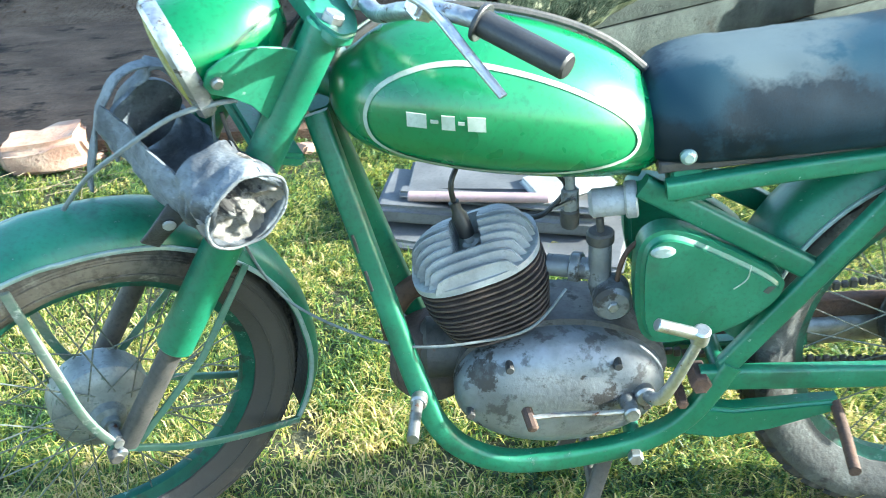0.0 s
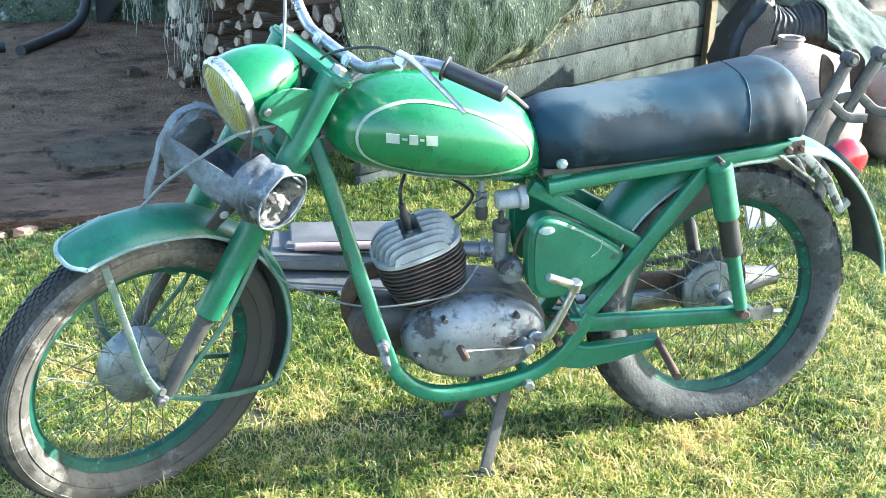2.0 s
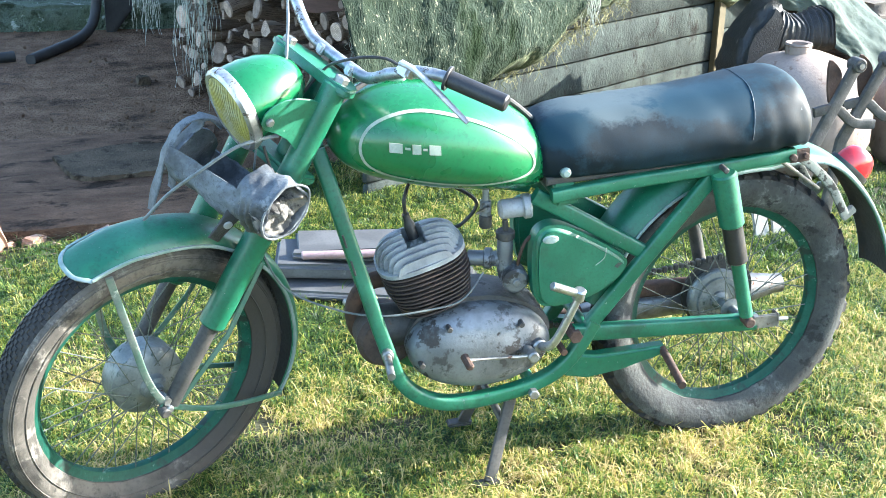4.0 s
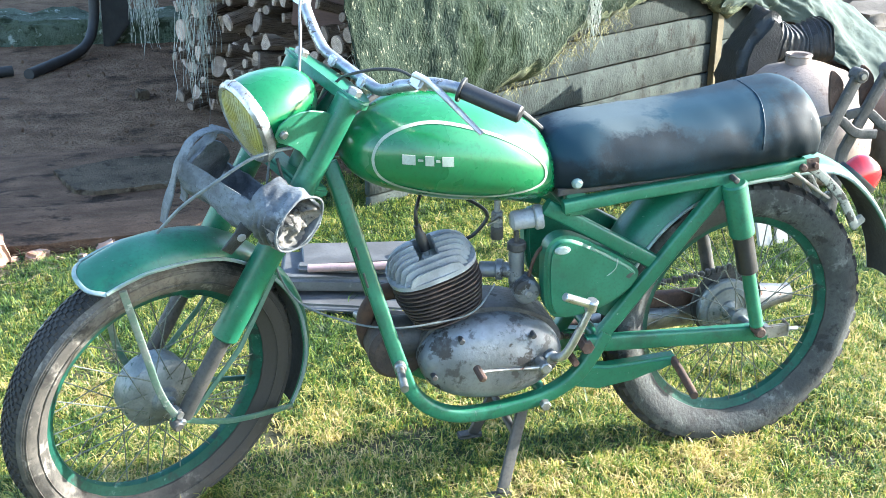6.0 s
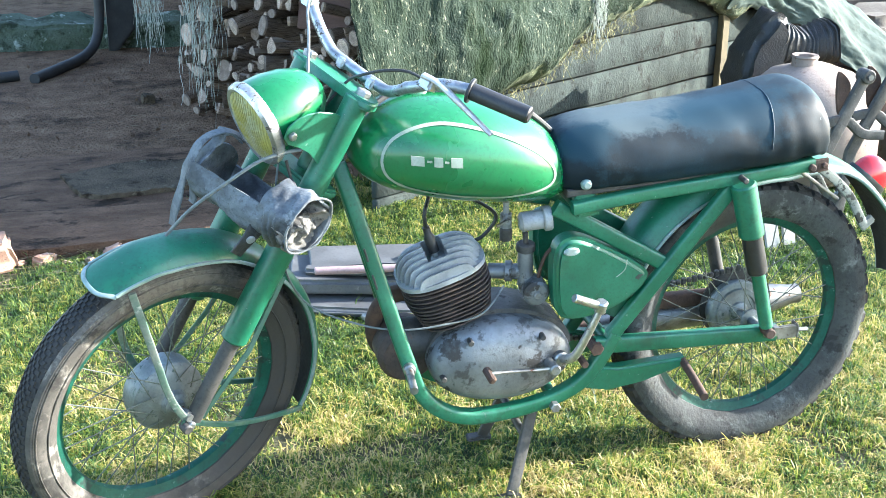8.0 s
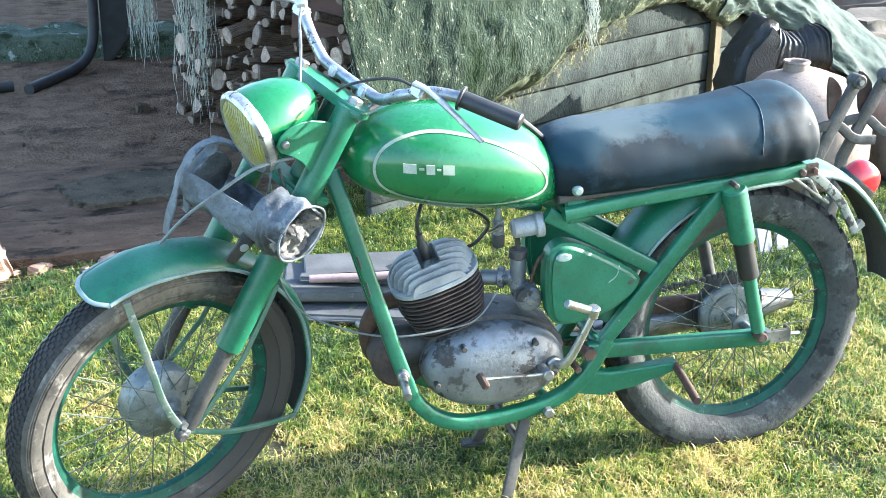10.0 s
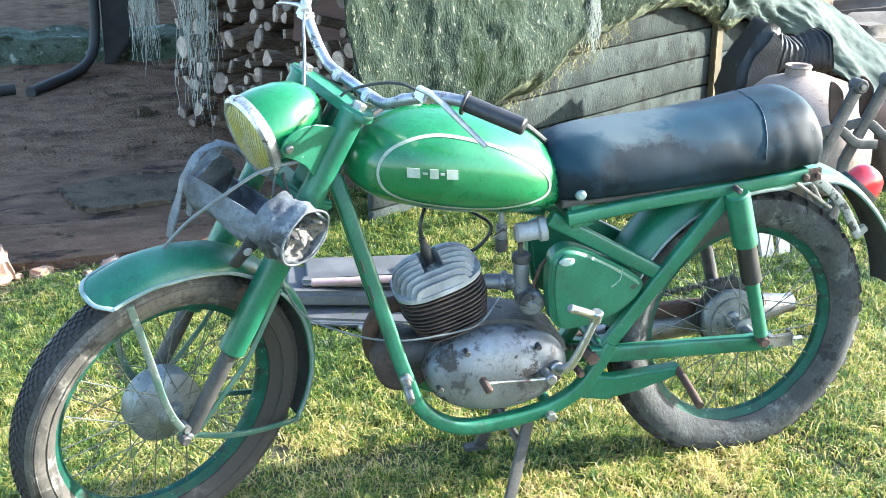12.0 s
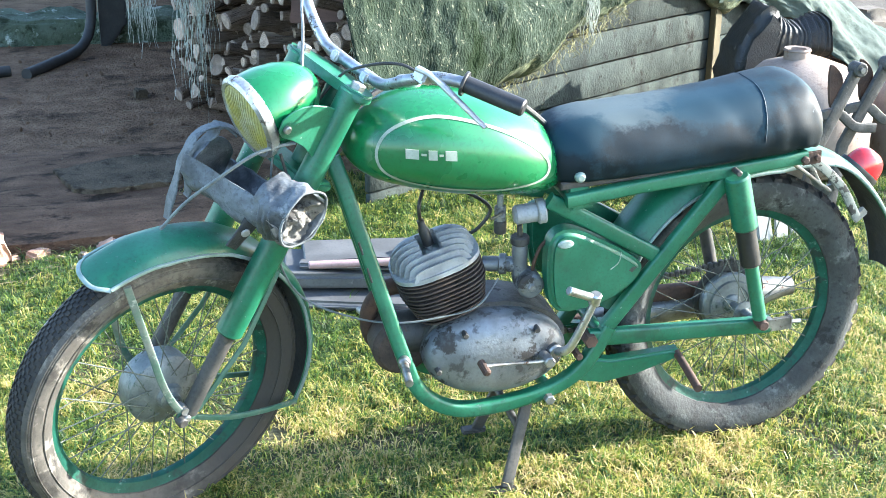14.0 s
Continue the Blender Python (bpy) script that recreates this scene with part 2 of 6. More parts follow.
CUTWOOD = material("log_cut_end", (0.38, 0.29, 0.225), (0.2, 0.15, 0.115), 0.9, 0, 1.5, 9, bump=0.4, per_object=0.6, rings=1.6)
BRICKM = material("old_red_brick", (0.3, 0.17, 0.115), (0.36, 0.25, 0.18), 0.95, 0, 14, 90, bump=0.6, spots=(0.13, 0.08, 0.06), spot_at=0.6, spot_scale=25)
TARP = material("green_woven_tarpaulin", (0.014, 0.024, 0.015), (0.037, 0.052, 0.037), 0.95, 0, 1.7, 130, mix=(0.4, 0.6), bump=1.0, spots=(0.2, 0.205, 0.145), spot_at=0.58, spot_scale=60, bump_distance=0.012, stretch=(1, 1, 0.42), spot_soft=0.07, stain=((0.007, 0.015, 0.005), 0.48, 3.4, 0.12))
FRAY = material("frayed_tarpaulin_fibre", (0.48, 0.49, 0.42), (0.32, 0.35, 0.28), 0.7, 0, 20, 90, bump=0, island=0.4)
SHEET = material("pale_plastic_sheeting", (0.046, 0.068, 0.057), (0.068, 0.092, 0.08), 0.8, 0, 3, 60, bump=0.2, spots=(0.018, 0.033, 0.025), spot_at=0.53, spot_scale=7, spot_soft=0.12)
RUBBLE = material("weathered_rubble", (0.11, 0.098, 0.082), (0.07, 0.062, 0.052), 0.95, 0, 6, 70, bump=0.7, spots=(0.04, 0.032, 0.026), spot_at=0.6, spot_scale=12, spot_soft=0.1)
CAN = material("rusty_pink_can", (0.29, 0.225, 0.185), (0.2, 0.15, 0.12), 0.75, 0.05, 6, 90, bump=0.3, spots=(0.12, 0.062, 0.04), spot_at=0.58, spot_scale=15, spot_soft=0.1)
GREYPLASTIC = material("grey_plastic_panel", (0.075, 0.077, 0.08), (0.115, 0.117, 0.12), 0.5, 0, 8, 110, bump=0.1, spots=(0.2, 0.2, 0.19), spot_at=0.66, spot_scale=20, spot_soft=0.1)
PINKPLASTIC = material("faded_pink_plastic", (0.36, 0.24, 0.24), (0.28, 0.2, 0.2), 0.5, 0, 12, 110, bump=0.1)
PALEPLASTIC = material("off_white_plastic", (0.32, 0.32, 0.3), (0.24, 0.24, 0.225), 0.5, 0, 9, 110, bump=0.08)
STRAW = material("dry_straw", (0.15, 0.115, 0.068), (0.11, 0.085, 0.05), 0.8, 0, 30, 90, bump=0, island=0.4)
BLACKHOSE = material("black_hose", (0.014, 0.014, 0.013), (0.03, 0.028, 0.026), 0.7, 0, 12, 120, bump=0.2)
STAYPAINT = material("worn_stay_paint", (0.2, 0.22, 0.19), (0.045, 0.13, 0.085), 0.55, 0.1, 16, 120, bump=0.1, spots=(0.42, 0.43, 0.38), spot_at=0.56, spot_scale=24, spot_soft=0.08)


def grass_material():
    m = bpy.data.materials.new("grass_blades")
    m.use_nodes = True
    t = m.node_tree
    bsdf = t.nodes["Principled BSDF"]
    geo = t.nodes.new("ShaderNodeNewGeometry")
    r = t.nodes.new("ShaderNodeValToRGB")
    e = r.color_ramp.elements
    e[0].position, e[0].color = 0.0, (0.02, 0.05, 0.009, 1)
    e[1].position, e[1].color = 1.0, (0.58, 0.45, 0.2, 1)
    for p, c in ((0.3, (0.06, 0.13, 0.016)), (0.54, (0.18, 0.245, 0.032)), (0.79, (0.4, 0.35, 0.07))):
        k = e.new(p)
        k.color = (*c, 1)
    coord = t.nodes.new("ShaderNodeTexCoord")
    patch = t.nodes.new("ShaderNodeTexNoise")
    patch.inputs["Scale"].default_value, patch.inputs["Detail"].default_value = 2.6, 4
    t.links.new(coord.outputs["Object"], patch.inputs["Vector"])
    shift = t.nodes.new("ShaderNodeMapRange")
    shift.inputs["From Min"].default_value, shift.inputs["From Max"].default_value = 0.3, 0.7
    shift.inputs["To Min"].default_value, shift.inputs["To Max"].default_value = -0.36, 0.37
    t.links.new(patch.outputs["Fac"], shift.inputs["Value"])
    tuft = t.nodes.new("ShaderNodeTexNoise")
    tuft.inputs["Scale"].default_value, tuft.inputs["Detail"].default_value = 19, 3
    t.links.new(coord.outputs["Object"], tuft.inputs["Vector"])
    each = t.nodes.new("ShaderNodeMapRange")
    each.inputs["From Min"].default_value, each.inputs["From Max"].default_value = 0.3, 0.7
    each.inputs["To Min"].default_value, each.inputs["To Max"].default_value = -0.26, 0.26
    t.links.new(tuft.outputs["Fac"], each.inputs["Value"])
    wide = t.nodes.new("ShaderNodeMath")
    t.links.new(shift.outputs[0], wide.inputs[0])
    t.links.new(each.outputs[0], wide.inputs[1])
    add = t.nodes.new("ShaderNodeMath")
    add.use_clamp = True
    axes = t.nodes.new("ShaderNodeSeparateXYZ")
    t.links.new(coord.outputs["Object"], axes.inputs[0])
    lush = t.nodes.new("ShaderNodeMapRange")
    lush.inputs["From Min"].default_value, lush.inputs["From Max"].default_value = 0.25, 1.0
    lush.inputs["To Min"].default_value, lush.inputs["To Max"].default_value = 0.07, -0.2
    t.links.new(axes.outputs["Y"], lush.inputs["Value"])
    mixed = t.nodes.new("ShaderNodeMath")
    t.links.new(wide.outputs[0], mixed.inputs[0])
    t.links.new(lush.outputs[0], mixed.inputs[1])
    t.links.new(geo.outputs["Random Per Island"], add.inputs[0])
    t.links.new(mixed.outputs[0], add.inputs[1])
    t.links.new(add.outputs[0], r.inputs[0])
    t.links.new(r.outputs[0], bsdf.inputs["Base Color"])
    bsdf.inputs["Roughness"].default_value = 0.55
    glow = t.nodes.new("ShaderNodeBsdfTranslucent")
    t.links.new(r.outputs[0], glow.inputs["Color"])
    mixer = t.nodes.new("ShaderNodeMixShader")
    mixer.inputs[0].default_value = 0.35
    t.links.new(bsdf.outputs[0], mixer.inputs[1])
    t.links.new(glow.outputs[0], mixer.inputs[2])
    t.links.new(mixer.outputs[0], t.nodes["Material Output"].inputs["Surface"])
    return m


STAYGREEN = material("chipped_stay_paint", (0.05, 0.13, 0.09), (0.09, 0.16, 0.12), 0.55, 0.1, 16, 120, bump=0.1, spots=(0.22, 0.2, 0.16), spot_at=0.6, spot_scale=24, spot_soft=0.08)
BRACE = material("chipped_brace_paint", (0.22, 0.24, 0.22), (0.11, 0.13, 0.12), 0.6, 0.1, 16, 120, bump=0.2, spots=(0.02, 0.022, 0.021), spot_at=0.53, spot_scale=34, spot_soft=0.05)
# near-black colour for the mudguards' inner faces
UNDERSIDE = material("near_black_underside", (0.012, 0.012, 0.011), (0.03, 0.028, 0.025), 0.85, 0, 14, 100, bump=0.5)
REDBOARD = material("red_brown_board", (0.15, 0.085, 0.068), (0.1, 0.06, 0.048), 0.85, 0, 5, 70, bump=0.5, stretch=(0.6, 3, 3))
HEMFIBRE = material("straw_coloured_fibre", (0.3, 0.27, 0.12), (0.17, 0.17, 0.07), 0.8, 0, 20, 90, bump=0, island=0.45)
HEMCLOTH = material("bleached_tarpaulin_hem", (0.07, 0.085, 0.035), (0.035, 0.05, 0.022), 0.9, 0, 9, 120, bump=0.8, spots=(0.26, 0.25, 0.15), spot_at=0.56, spot_scale=45, spot_soft=0.1)
for dull, gloss in ((RIM, 0.25), (SEATSKIN, 0.22), (SOIL, 0.08), (BOARD, 0.12), (SLAB, 0.12), (PLANK, 0.08), (TARP, 0.12), (SHEET, 0.2), (BARK, 0.1)):
    dull.node_tree.nodes["Principled BSDF"].inputs["Specular IOR Level"].default_value = gloss
GRASS = grass_material()


# ---------------------------------------------------------------- mesh helpers
def proportion(p):
    """From the drawn plan of the motorcycle to its true length and height at that place."""
    x, y, z = p
    off = 0.048 * min(1.0, max(0.0, (0.95 - z) / 0.46)) * min(1.0, max(0.0, (-0.3 - x) / 0.15))     # the fork leans off the frame's plane
    return Vector((-0.14 * off, off, -0.49 * off)) + Vector((x - 0.0186 + 0.0285 * x + 0.0748 * y - 0.0196 * z + 0.0376 * x * x - 0.0179 * x * y + 0.0304 * x * z - 0.0042 * y * z,
                   y,
                   z + 0.01 - 0.0114 * x + 0.0719 * y - 0.0451 * z + 0.0163 * x * y + 0.0356 * x * z + 0.009 * y * z + 0.0289 * z * z))


def is_drawn(parent):
    """Whether a part belongs to the drawn plan: all of the machine and its bag, but for the wheels."""
    while parent:
        if "wheel" in parent.name:
            return False
        if parent.name in ("motorcycle", "tool_bag"):
            return True
        parent = parent.parent
    return False


def part(name, bm, mat, parent=None, label="", smooth=True, m=None, angle=35, true=False):
    """Links a bmesh as one mesh object, under a thing or a part; true: its measures are the real ones already."""
    if not true and isinstance(bm, bmesh.types.BMesh) and is_drawn(parent):
        for v in bm.verts:
            v.co = proportion(v.co)
    if isinstance(bm, bpy.types.Mesh):
        mesh = bm
    else:
        bmesh.ops.recalc_face_normals(bm, faces=bm.faces[:])
        if smooth:
            for f in bm.faces:
                f.smooth = True
            for e in bm.edges:
                if len(e.link_faces) == 2 and e.calc_face_angle(0) > radians(angle):
                    e.smooth = False
        mesh = bpy.data.meshes.new(name)
        bm.to_mesh(mesh)
        bm.free()
        for one in (mat if isinstance(mat, (list, tuple)) else [mat]):
            mesh.materials.append(one)
    ob = new(name, mesh)
    if m is not None:
        ob.matrix_world = m
    if parent:
        ob.parent = parent
    if label:
        ob["label"] = label
    return ob


def thing(name, label, category, group="", kind=""):
    return tagged(new(name), label, category, group, kind)


def box(bm, size, m=None, bevel=0.0, segments=2):
    got = bmesh.ops.create_cube(bm, size=1.0, matrix=(m or Matrix()) @ Matrix.Diagonal((*size, 1)))
    if bevel:
        edges = list({e for v in got["verts"] for e in v.link_edges})
        bmesh.ops.bevel(bm, geom=edges, offset=bevel, segments=segments, affect="EDGES", clamp_overlap=True)


def smooth_path(points, steps=8, closed=False):
    """A Catmull-Rom path through the points."""
    pts = [Vector(p) for p in points]
    n = len(pts)
    out = []
    for i in range(n if closed else n - 1):
        if closed:
            a, b, c, d = (pts[(i + k) % n] for k in (-1, 0, 1, 2))
        else:
            a, b, c, d = pts[max(i - 1, 0)], pts[i], pts[i + 1], pts[min(i + 2, n - 1)]
        for k in range(steps):
            t = k / steps
            out.append(0.5 * (2 * b + (c - a) * t + (2 * a - 5 * b + 4 * c - d) * t * t + (3 * b - a - 3 * c + d) * t ** 3))
    if not closed:
        out.append(pts[-1])
    return out


def sweep(bm, path, outline, up=(0, 1, 0), closed=False, cap=True, scales=None):
    """Carries a flat outline, a list of (side, up) pairs, along a path."""
    path = [Vector(p) for p in path]
    n = len(path)
    rings = []
    for i, p in enumerate(path):
        if closed:
            d = path[(i + 1) % n] - path[i - 1]
        else:
            d = path[min(i + 1, n - 1)] - path[max(i - 1, 0)]
        d.normalize()
        u = Vector(up) - d * d.dot(Vector(up))
        if u.length < 1e-4:
            u = d.orthogonal()
        u.normalize()
        s = d.cross(u)
        k = scales[i] if scales else 1.0
        rings.append([bm.verts.new(p + s * a * k + u * b * k) for a, b in outline])
    m = len(outline)
    for i in range(n if closed else n - 1):
        r, q = rings[i], rings[(i + 1) % n]
        for j in range(m):
            bm.faces.new((r[j], r[(j + 1) % m], q[(j + 1) % m], q[j]))
    if cap and not closed:
        bm.faces.new(rings[0])
        bm.faces.new(rings[-1][::-1])


def ring(r, n=12):
    return [(r * math.cos(math.tau * i / n), r * math.sin(math.tau * i / n)) for i in range(n)]


def bar(a, b, corner=0.004, n=3):
    """The outline of a flat bar a wide and b high, with rounded corners."""
    out = []
    for cx, cy, start in ((a / 2 - corner, b / 2 - corner, 0), (-a / 2 + corner, b / 2 - corner, 90), (-a / 2 + corner, -b / 2 + corner, 180), (a / 2 - corner, -b / 2 + corner, 270)):
        for k in range(n + 1):
            w = radians(start + 90 * k / n)
            out.append((cx + corner * math.cos(w), cy + corner * math.sin(w)))
    return out


def tube(bm, path, r, n=12, up=(0, 1, 0), closed=False, scales=None):
    sweep(bm, path, ring(r, n), up, closed, True, scales)


def lathe(bm, profile, m=None, n=32, closed_profile=False):
    """Turns a profile of (radius, along) pairs round the local z axis of m."""
    m = m or Matrix()
    rings = []
    for r, z in profile:
        if r < 1e-6:
            rings.append([bm.verts.new(m @ Vector((0, 0, z)))])
        else:
            rings.append([bm.verts.new(m @ Vector((r * math.cos(math.tau * i / n), r * math.sin(math.tau * i / n), z))) for i in range(n)])
    pairs = list(zip(rings, rings[1:])) + ([(rings[-1], rings[0])] if closed_profile else [])
    for a, b in pairs:
        for i in range(n):
            j = (i + 1) % n
            if len(a) == 1 and len(b) > 1:
                bm.faces.new((a[0], b[i], b[j]))
            elif len(b) == 1 and len(a) > 1:
                bm.faces.new((a[i], a[j], b[0]))
            elif len(a) > 1:
                bm.faces.new((a[i], a[j], b[j], b[i]))


def along(a, b):
    """A pose at a whose z axis runs to b."""
    d = Vector(b) - Vector(a)
    return Matrix.Translation(a) @ d.to_track_quat("Z", "Y").to_matrix().to_4x4()


def rod(bm, a, b, r, n=14, bevel=0.0, r2=None):
    length = (Vector(b) - Vector(a)).length
    r2 = r if r2 is None else r2
    e = min(bevel, r * 0.9)
    lathe(bm, [(0, 0), (r - e, 0), (r, e), (r2, length - e), (r2 - e, length), (0, length)] if e else [(0, 0), (r, 0), (r2, length), (0, length)], along(a, b), n)


def slab_shape(bm, outline, y0, y1, bevel=0.006, segments=3):
    """An outline of (x, z) pairs given thickness from y0 to y1, with rounded edges."""
    face = bm.faces.new([bm.verts.new((x, y0, z)) for x, z in outline])
    got = bmesh.ops.extrude_face_region(bm, geom=[face])
    verts = [v for v in got["geom"] if isinstance(v, bmesh.types.BMVert)]
    bmesh.ops.translate(bm, verts=verts, vec=(0, y1 - y0, 0))
    if bevel:
        flat = [e for e in bm.edges if abs(e.verts[0].co.y - e.verts[1].co.y) < 1e-6]
        bmesh.ops.bevel(bm, geom=flat, offset=bevel, segments=segments, affect="EDGES", clamp_overlap=True)


def rounded(points, steps=6):
    return [(p.x, p.z) for p in smooth_path([(x, 0, z) for x, z in points], steps, closed=True)]


def moved(bm, m):
    bmesh.ops.transform(bm, matrix=m, verts=bm.verts[:])
    return bm


def jitter(bm, amount, scale, seed=0.0):
    for v in bm.verts:
        v.co += noise.noise_vector(v.co * scale + Vector((seed, seed * 1.7, -seed))) * amount


# ---------------------------------------------------------------- ground
def in_lawn(x, y):
    """Where grass grows: bare soil lies behind the boards, and beside the woodpile."""
    edge = 1.75 + 0.07 * noise.noise(Vector((x * 3, 0.3, 0))) if x < -0.5 else 2.35 + 0.1 * noise.noise(Vector((x * 2, 1.3, 0)))
    return y < edge


def ground_height(x, y):
    return 0.008 * noise.noise(Vector((x * 2.1, y * 2.1, 0))) + 0.004 * noise.noise(Vector((x * 7, y * 7, 3)))


bm = bmesh.new()
xs = [-400, -120, -40, -14, -7] + [-4 + 0.1 * i for i in range(106)] + [8, 14, 40, 120, 400]
ys = [-400, -120, -40, -14, -6] + [-3 + 0.1 * i for i in range(121)] + [10, 14, 40, 120, 400]
grid = [[bm.verts.new((x, y, ground_height(x, y) - 0.004 if abs(x) < 6.6 and -4 < y < 9.1 else -0.004)) for y in ys] for x in xs]
for i in range(len(xs) - 1):
    for j in range(len(ys) - 1):
        f = bm.faces.new((grid[i][j], grid[i + 1][j], grid[i + 1][j + 1], grid[i][j + 1]))
        c = f.calc_center_median()
        turf = math.hypot((c.x - 0.4) / 1.75, (c.y - 0.65) / 1.35) > 1.3 + 0.2 * noise.noise(Vector((c.x * 2, c.y * 2, 11)))
        f.material_index = (2 if turf else 0) if (in_lawn(c.x, c.y) or c.y > 10 or abs(c.x) > 8) else 1
tagged(part("ground", bm, [LAWN, SOIL, TURF]), "short patchy autumn lawn over bare dark soil", "ground", kind="structure")


def grass_blades(name, count, x0, x1, y0, y1, low, high, seed, feather=False):
    """Short bent blades, each a strip of its own, in tufts."""
    rng = np.random.default_rng(seed)
    verts, faces = [], []
    made = 0
    while made < count:
        tx, ty = rng.uniform(x0, x1), rng.uniform(y0, y1)
        if not in_lawn(tx, ty):
            continue
        far = math.hypot((tx - 0.4) / 1.75, (ty - 0.65) / 1.35) + 0.12 * noise.noise(Vector((tx * 2, ty * 2, 11)))
        if feather and rng.random() > max(0.0, min(1.0, (1.55 - far) / 0.5)) ** 1.5:
            continue
        bare = noise.noise(Vector((tx * 3.1, ty * 3.1, 7)))
        if bare > 0.33 and rng.random() < 0.6:
            continue
        clump = noise.noise(Vector((tx * 17, ty * 17, 4))) + 0.5 * noise.noise(Vector((tx * 41, ty * 41, 8)))
        if clump < -0.22 and rng.random() < 0.75:
            continue
        for _ in range(int(rng.integers(3, 8))):
            x, y = tx + rng.normal(0, 0.012), ty + rng.normal(0, 0.012)
            h = rng.uniform(low, high) * (1.15 - 0.5 * max(0, bare)) * (1.1 + 0.8 * max(-0.5, clump)) * (1.0 if rng.random() < 0.93 else 1.7)
            w = rng.uniform(0.0007, 0.0017)
            turn, lean = rng.uniform(0, math.tau), rng.uniform(0.2, 1.9)
            cx, cy = math.cos(turn), math.sin(turn)
            sx, sy = -cy * w, cx * w
            z = ground_height(x, y) - 0.004
            k = len(verts)
            mx, my = x + cx * h * lean * 0.3, y + cy * h * lean * 0.3
            verts += [(x - sx, y - sy, z), (x + sx, y + sy, z), (mx + sx, my + sy, z + h * 0.6), (mx - sx, my - sy, z + h * 0.6), (x + cx * h * lean, y + cy * h * lean, z + h * max(0.25, 1.05 - 0.42 * lean))]
            faces += [(k, k + 1, k + 2, k + 3), (k + 3, k + 2, k + 4)]
            made += 1
    mesh = bpy.data.meshes.new(name)
    mesh.from_pydata(verts, [], faces)
    mesh.materials.append(GRASS)
    return tagged(new(name, mesh), "short green and straw-yellow lawn grass", "grass", kind="stuff")


grass_blades("grass", 520000, -2.2, 3.0, -1.3, 2.4, 0.008, 0.024, 3, True)
grass_blades("grass", 36000, -4.2, 5.0, -3.4, 2.4, 0.016, 0.036, 6)

# ---------------------------------------------------------------- motorcycle: fixed frame
BIKE = thing("motorcycle", "old green motorcycle with worn black seat on its stand", "motorcycle")
REAR = Vector((0.62, 0, 0.33))
HEAD, RAKE, STEER = Vector((-0.285, 0, 0.96)), 27, 28
FORK = Matrix.Translation(HEAD) @ pose(0, 0, 0, 0, RAKE, 0) @ pose(0, 0, 0, 0, 0, STEER)
HUB = Vector((-0.095, 0, -0.753))
AXLE = Matrix.Translation((-0.74, 0.003, 0.312)) @ pose(0, 0, 0, 0, RAKE, 0) @ pose(0, 0, 0, 0, 0, 25.5)


def both_sides(bm_maker, name, mat, parent, label=""):
    for side in (-1, 1):
        b = bmesh.new()
        bm_maker(b, side)
        part(name, b, mat(side) if callable(mat) else mat, parent, label)


frame_bm = lambda b, s: sweep(b, smooth_path([(-0.318, s * 0.018, 0.80), (-0.30, s * 0.035, 0.735), (-0.25, s * 0.065, 0.545), (-0.203, s * 0.09, 0.37), (-0.168, s * 0.09, 0.275), (-0.105, s * 0.09, 0.222), (-0.02, s * 0.09, 0.208), (0.114, s * 0.09, 0.228), (0.2, s * 0.09, 0.275), (0.262, s * 0.088, 0.37)], 6), bar(0.032, 0.03, 0.007), (0, 1, 0))
both_sides(frame_bm, "cradle_tube", GREEN, BIKE)
both_sides(lambda b, s: sweep(b, [(0.255, s * 0.085, 0.365), (0.511, s * 0.1, 0.70)], bar(0.034, 0.022, 0.006), (0, 1, 0)), "rear_strut", GREEN, BIKE)
both_sides(lambda b, s: sweep(b, smooth_path([(0.15, s * 0.1, 0.684), (0.3, s * 0.102, 0.700), (0.511, s * 0.103, 0.715), (0.69, s * 0.1, 0.728)], 5), bar(0.028, 0.024, 0.005), (0, 1, 0)), "seat_rail", GREEN, BIKE)
both_sides(lambda b, s: sweep(b, [(0.12, s * 0.075, 0.68), (0.382, s * 0.085, 0.517)], bar(0.034, 0.022, 0.006), (0, 1, 0)), "upper_strut", GREEN, BIKE)
both_sides(lambda b, s: slab_shape(b, [(0.155, 0.715), (0.2, 0.712), (0.215, 0.66), (0.165, 0.655)], s * 0.07, s * 0.094, 0.004), "seat_bracket", GREEN, BIKE)
# near arm green, far arm coloured dark brown
both_sides(lambda b, s: sweep(b, [(0.215, s * 0.088, 0.347), (0.45, s * 0.094, 0.335), (0.645, s * 0.1, 0.326)], bar(0.038, 0.024, 0.006), (0, 1, 0)), "swing_arm", lambda s: GREEN if s < 0 else RUST, BIKE)
both_sides(lambda b, s: slab_shape(b, [(0.17, 0.262), (0.2, 0.244), (0.25, 0.232), (0.33, 0.242), (0.43, 0.27), (0.428, 0.292), (0.27, 0.288), (0.215, 0.30)], s * 0.07, s * 0.102, 0.006), "footrest_plate", GREEN, BIKE)
b = bmesh.new()
tube(b, smooth_path([(-0.315, 0, 0.845), (-0.2, 0, 0.79), (0.0, 0, 0.71), (0.13, 0, 0.675)], 5), 0.02, 12)
part("backbone_tube", b, GREEN, BIKE)
b = bmesh.new()
rod(b, HEAD + Vector((-0.09, 0, -0.175)), HEAD + Vector((-0.01, 0, -0.02)), 0.026, 18, 0.004)
part("head_tube", b, GREEN, BIKE)
for x, z in ((0.25, 0.345), (0.12, 0.235), (0.17, 0.68)):
    b = bmesh.new()
    rod(b, (x, -0.085, z), (x, 0.085, z), 0.013)
    part("cross_tube", b, GREEN, BIKE)
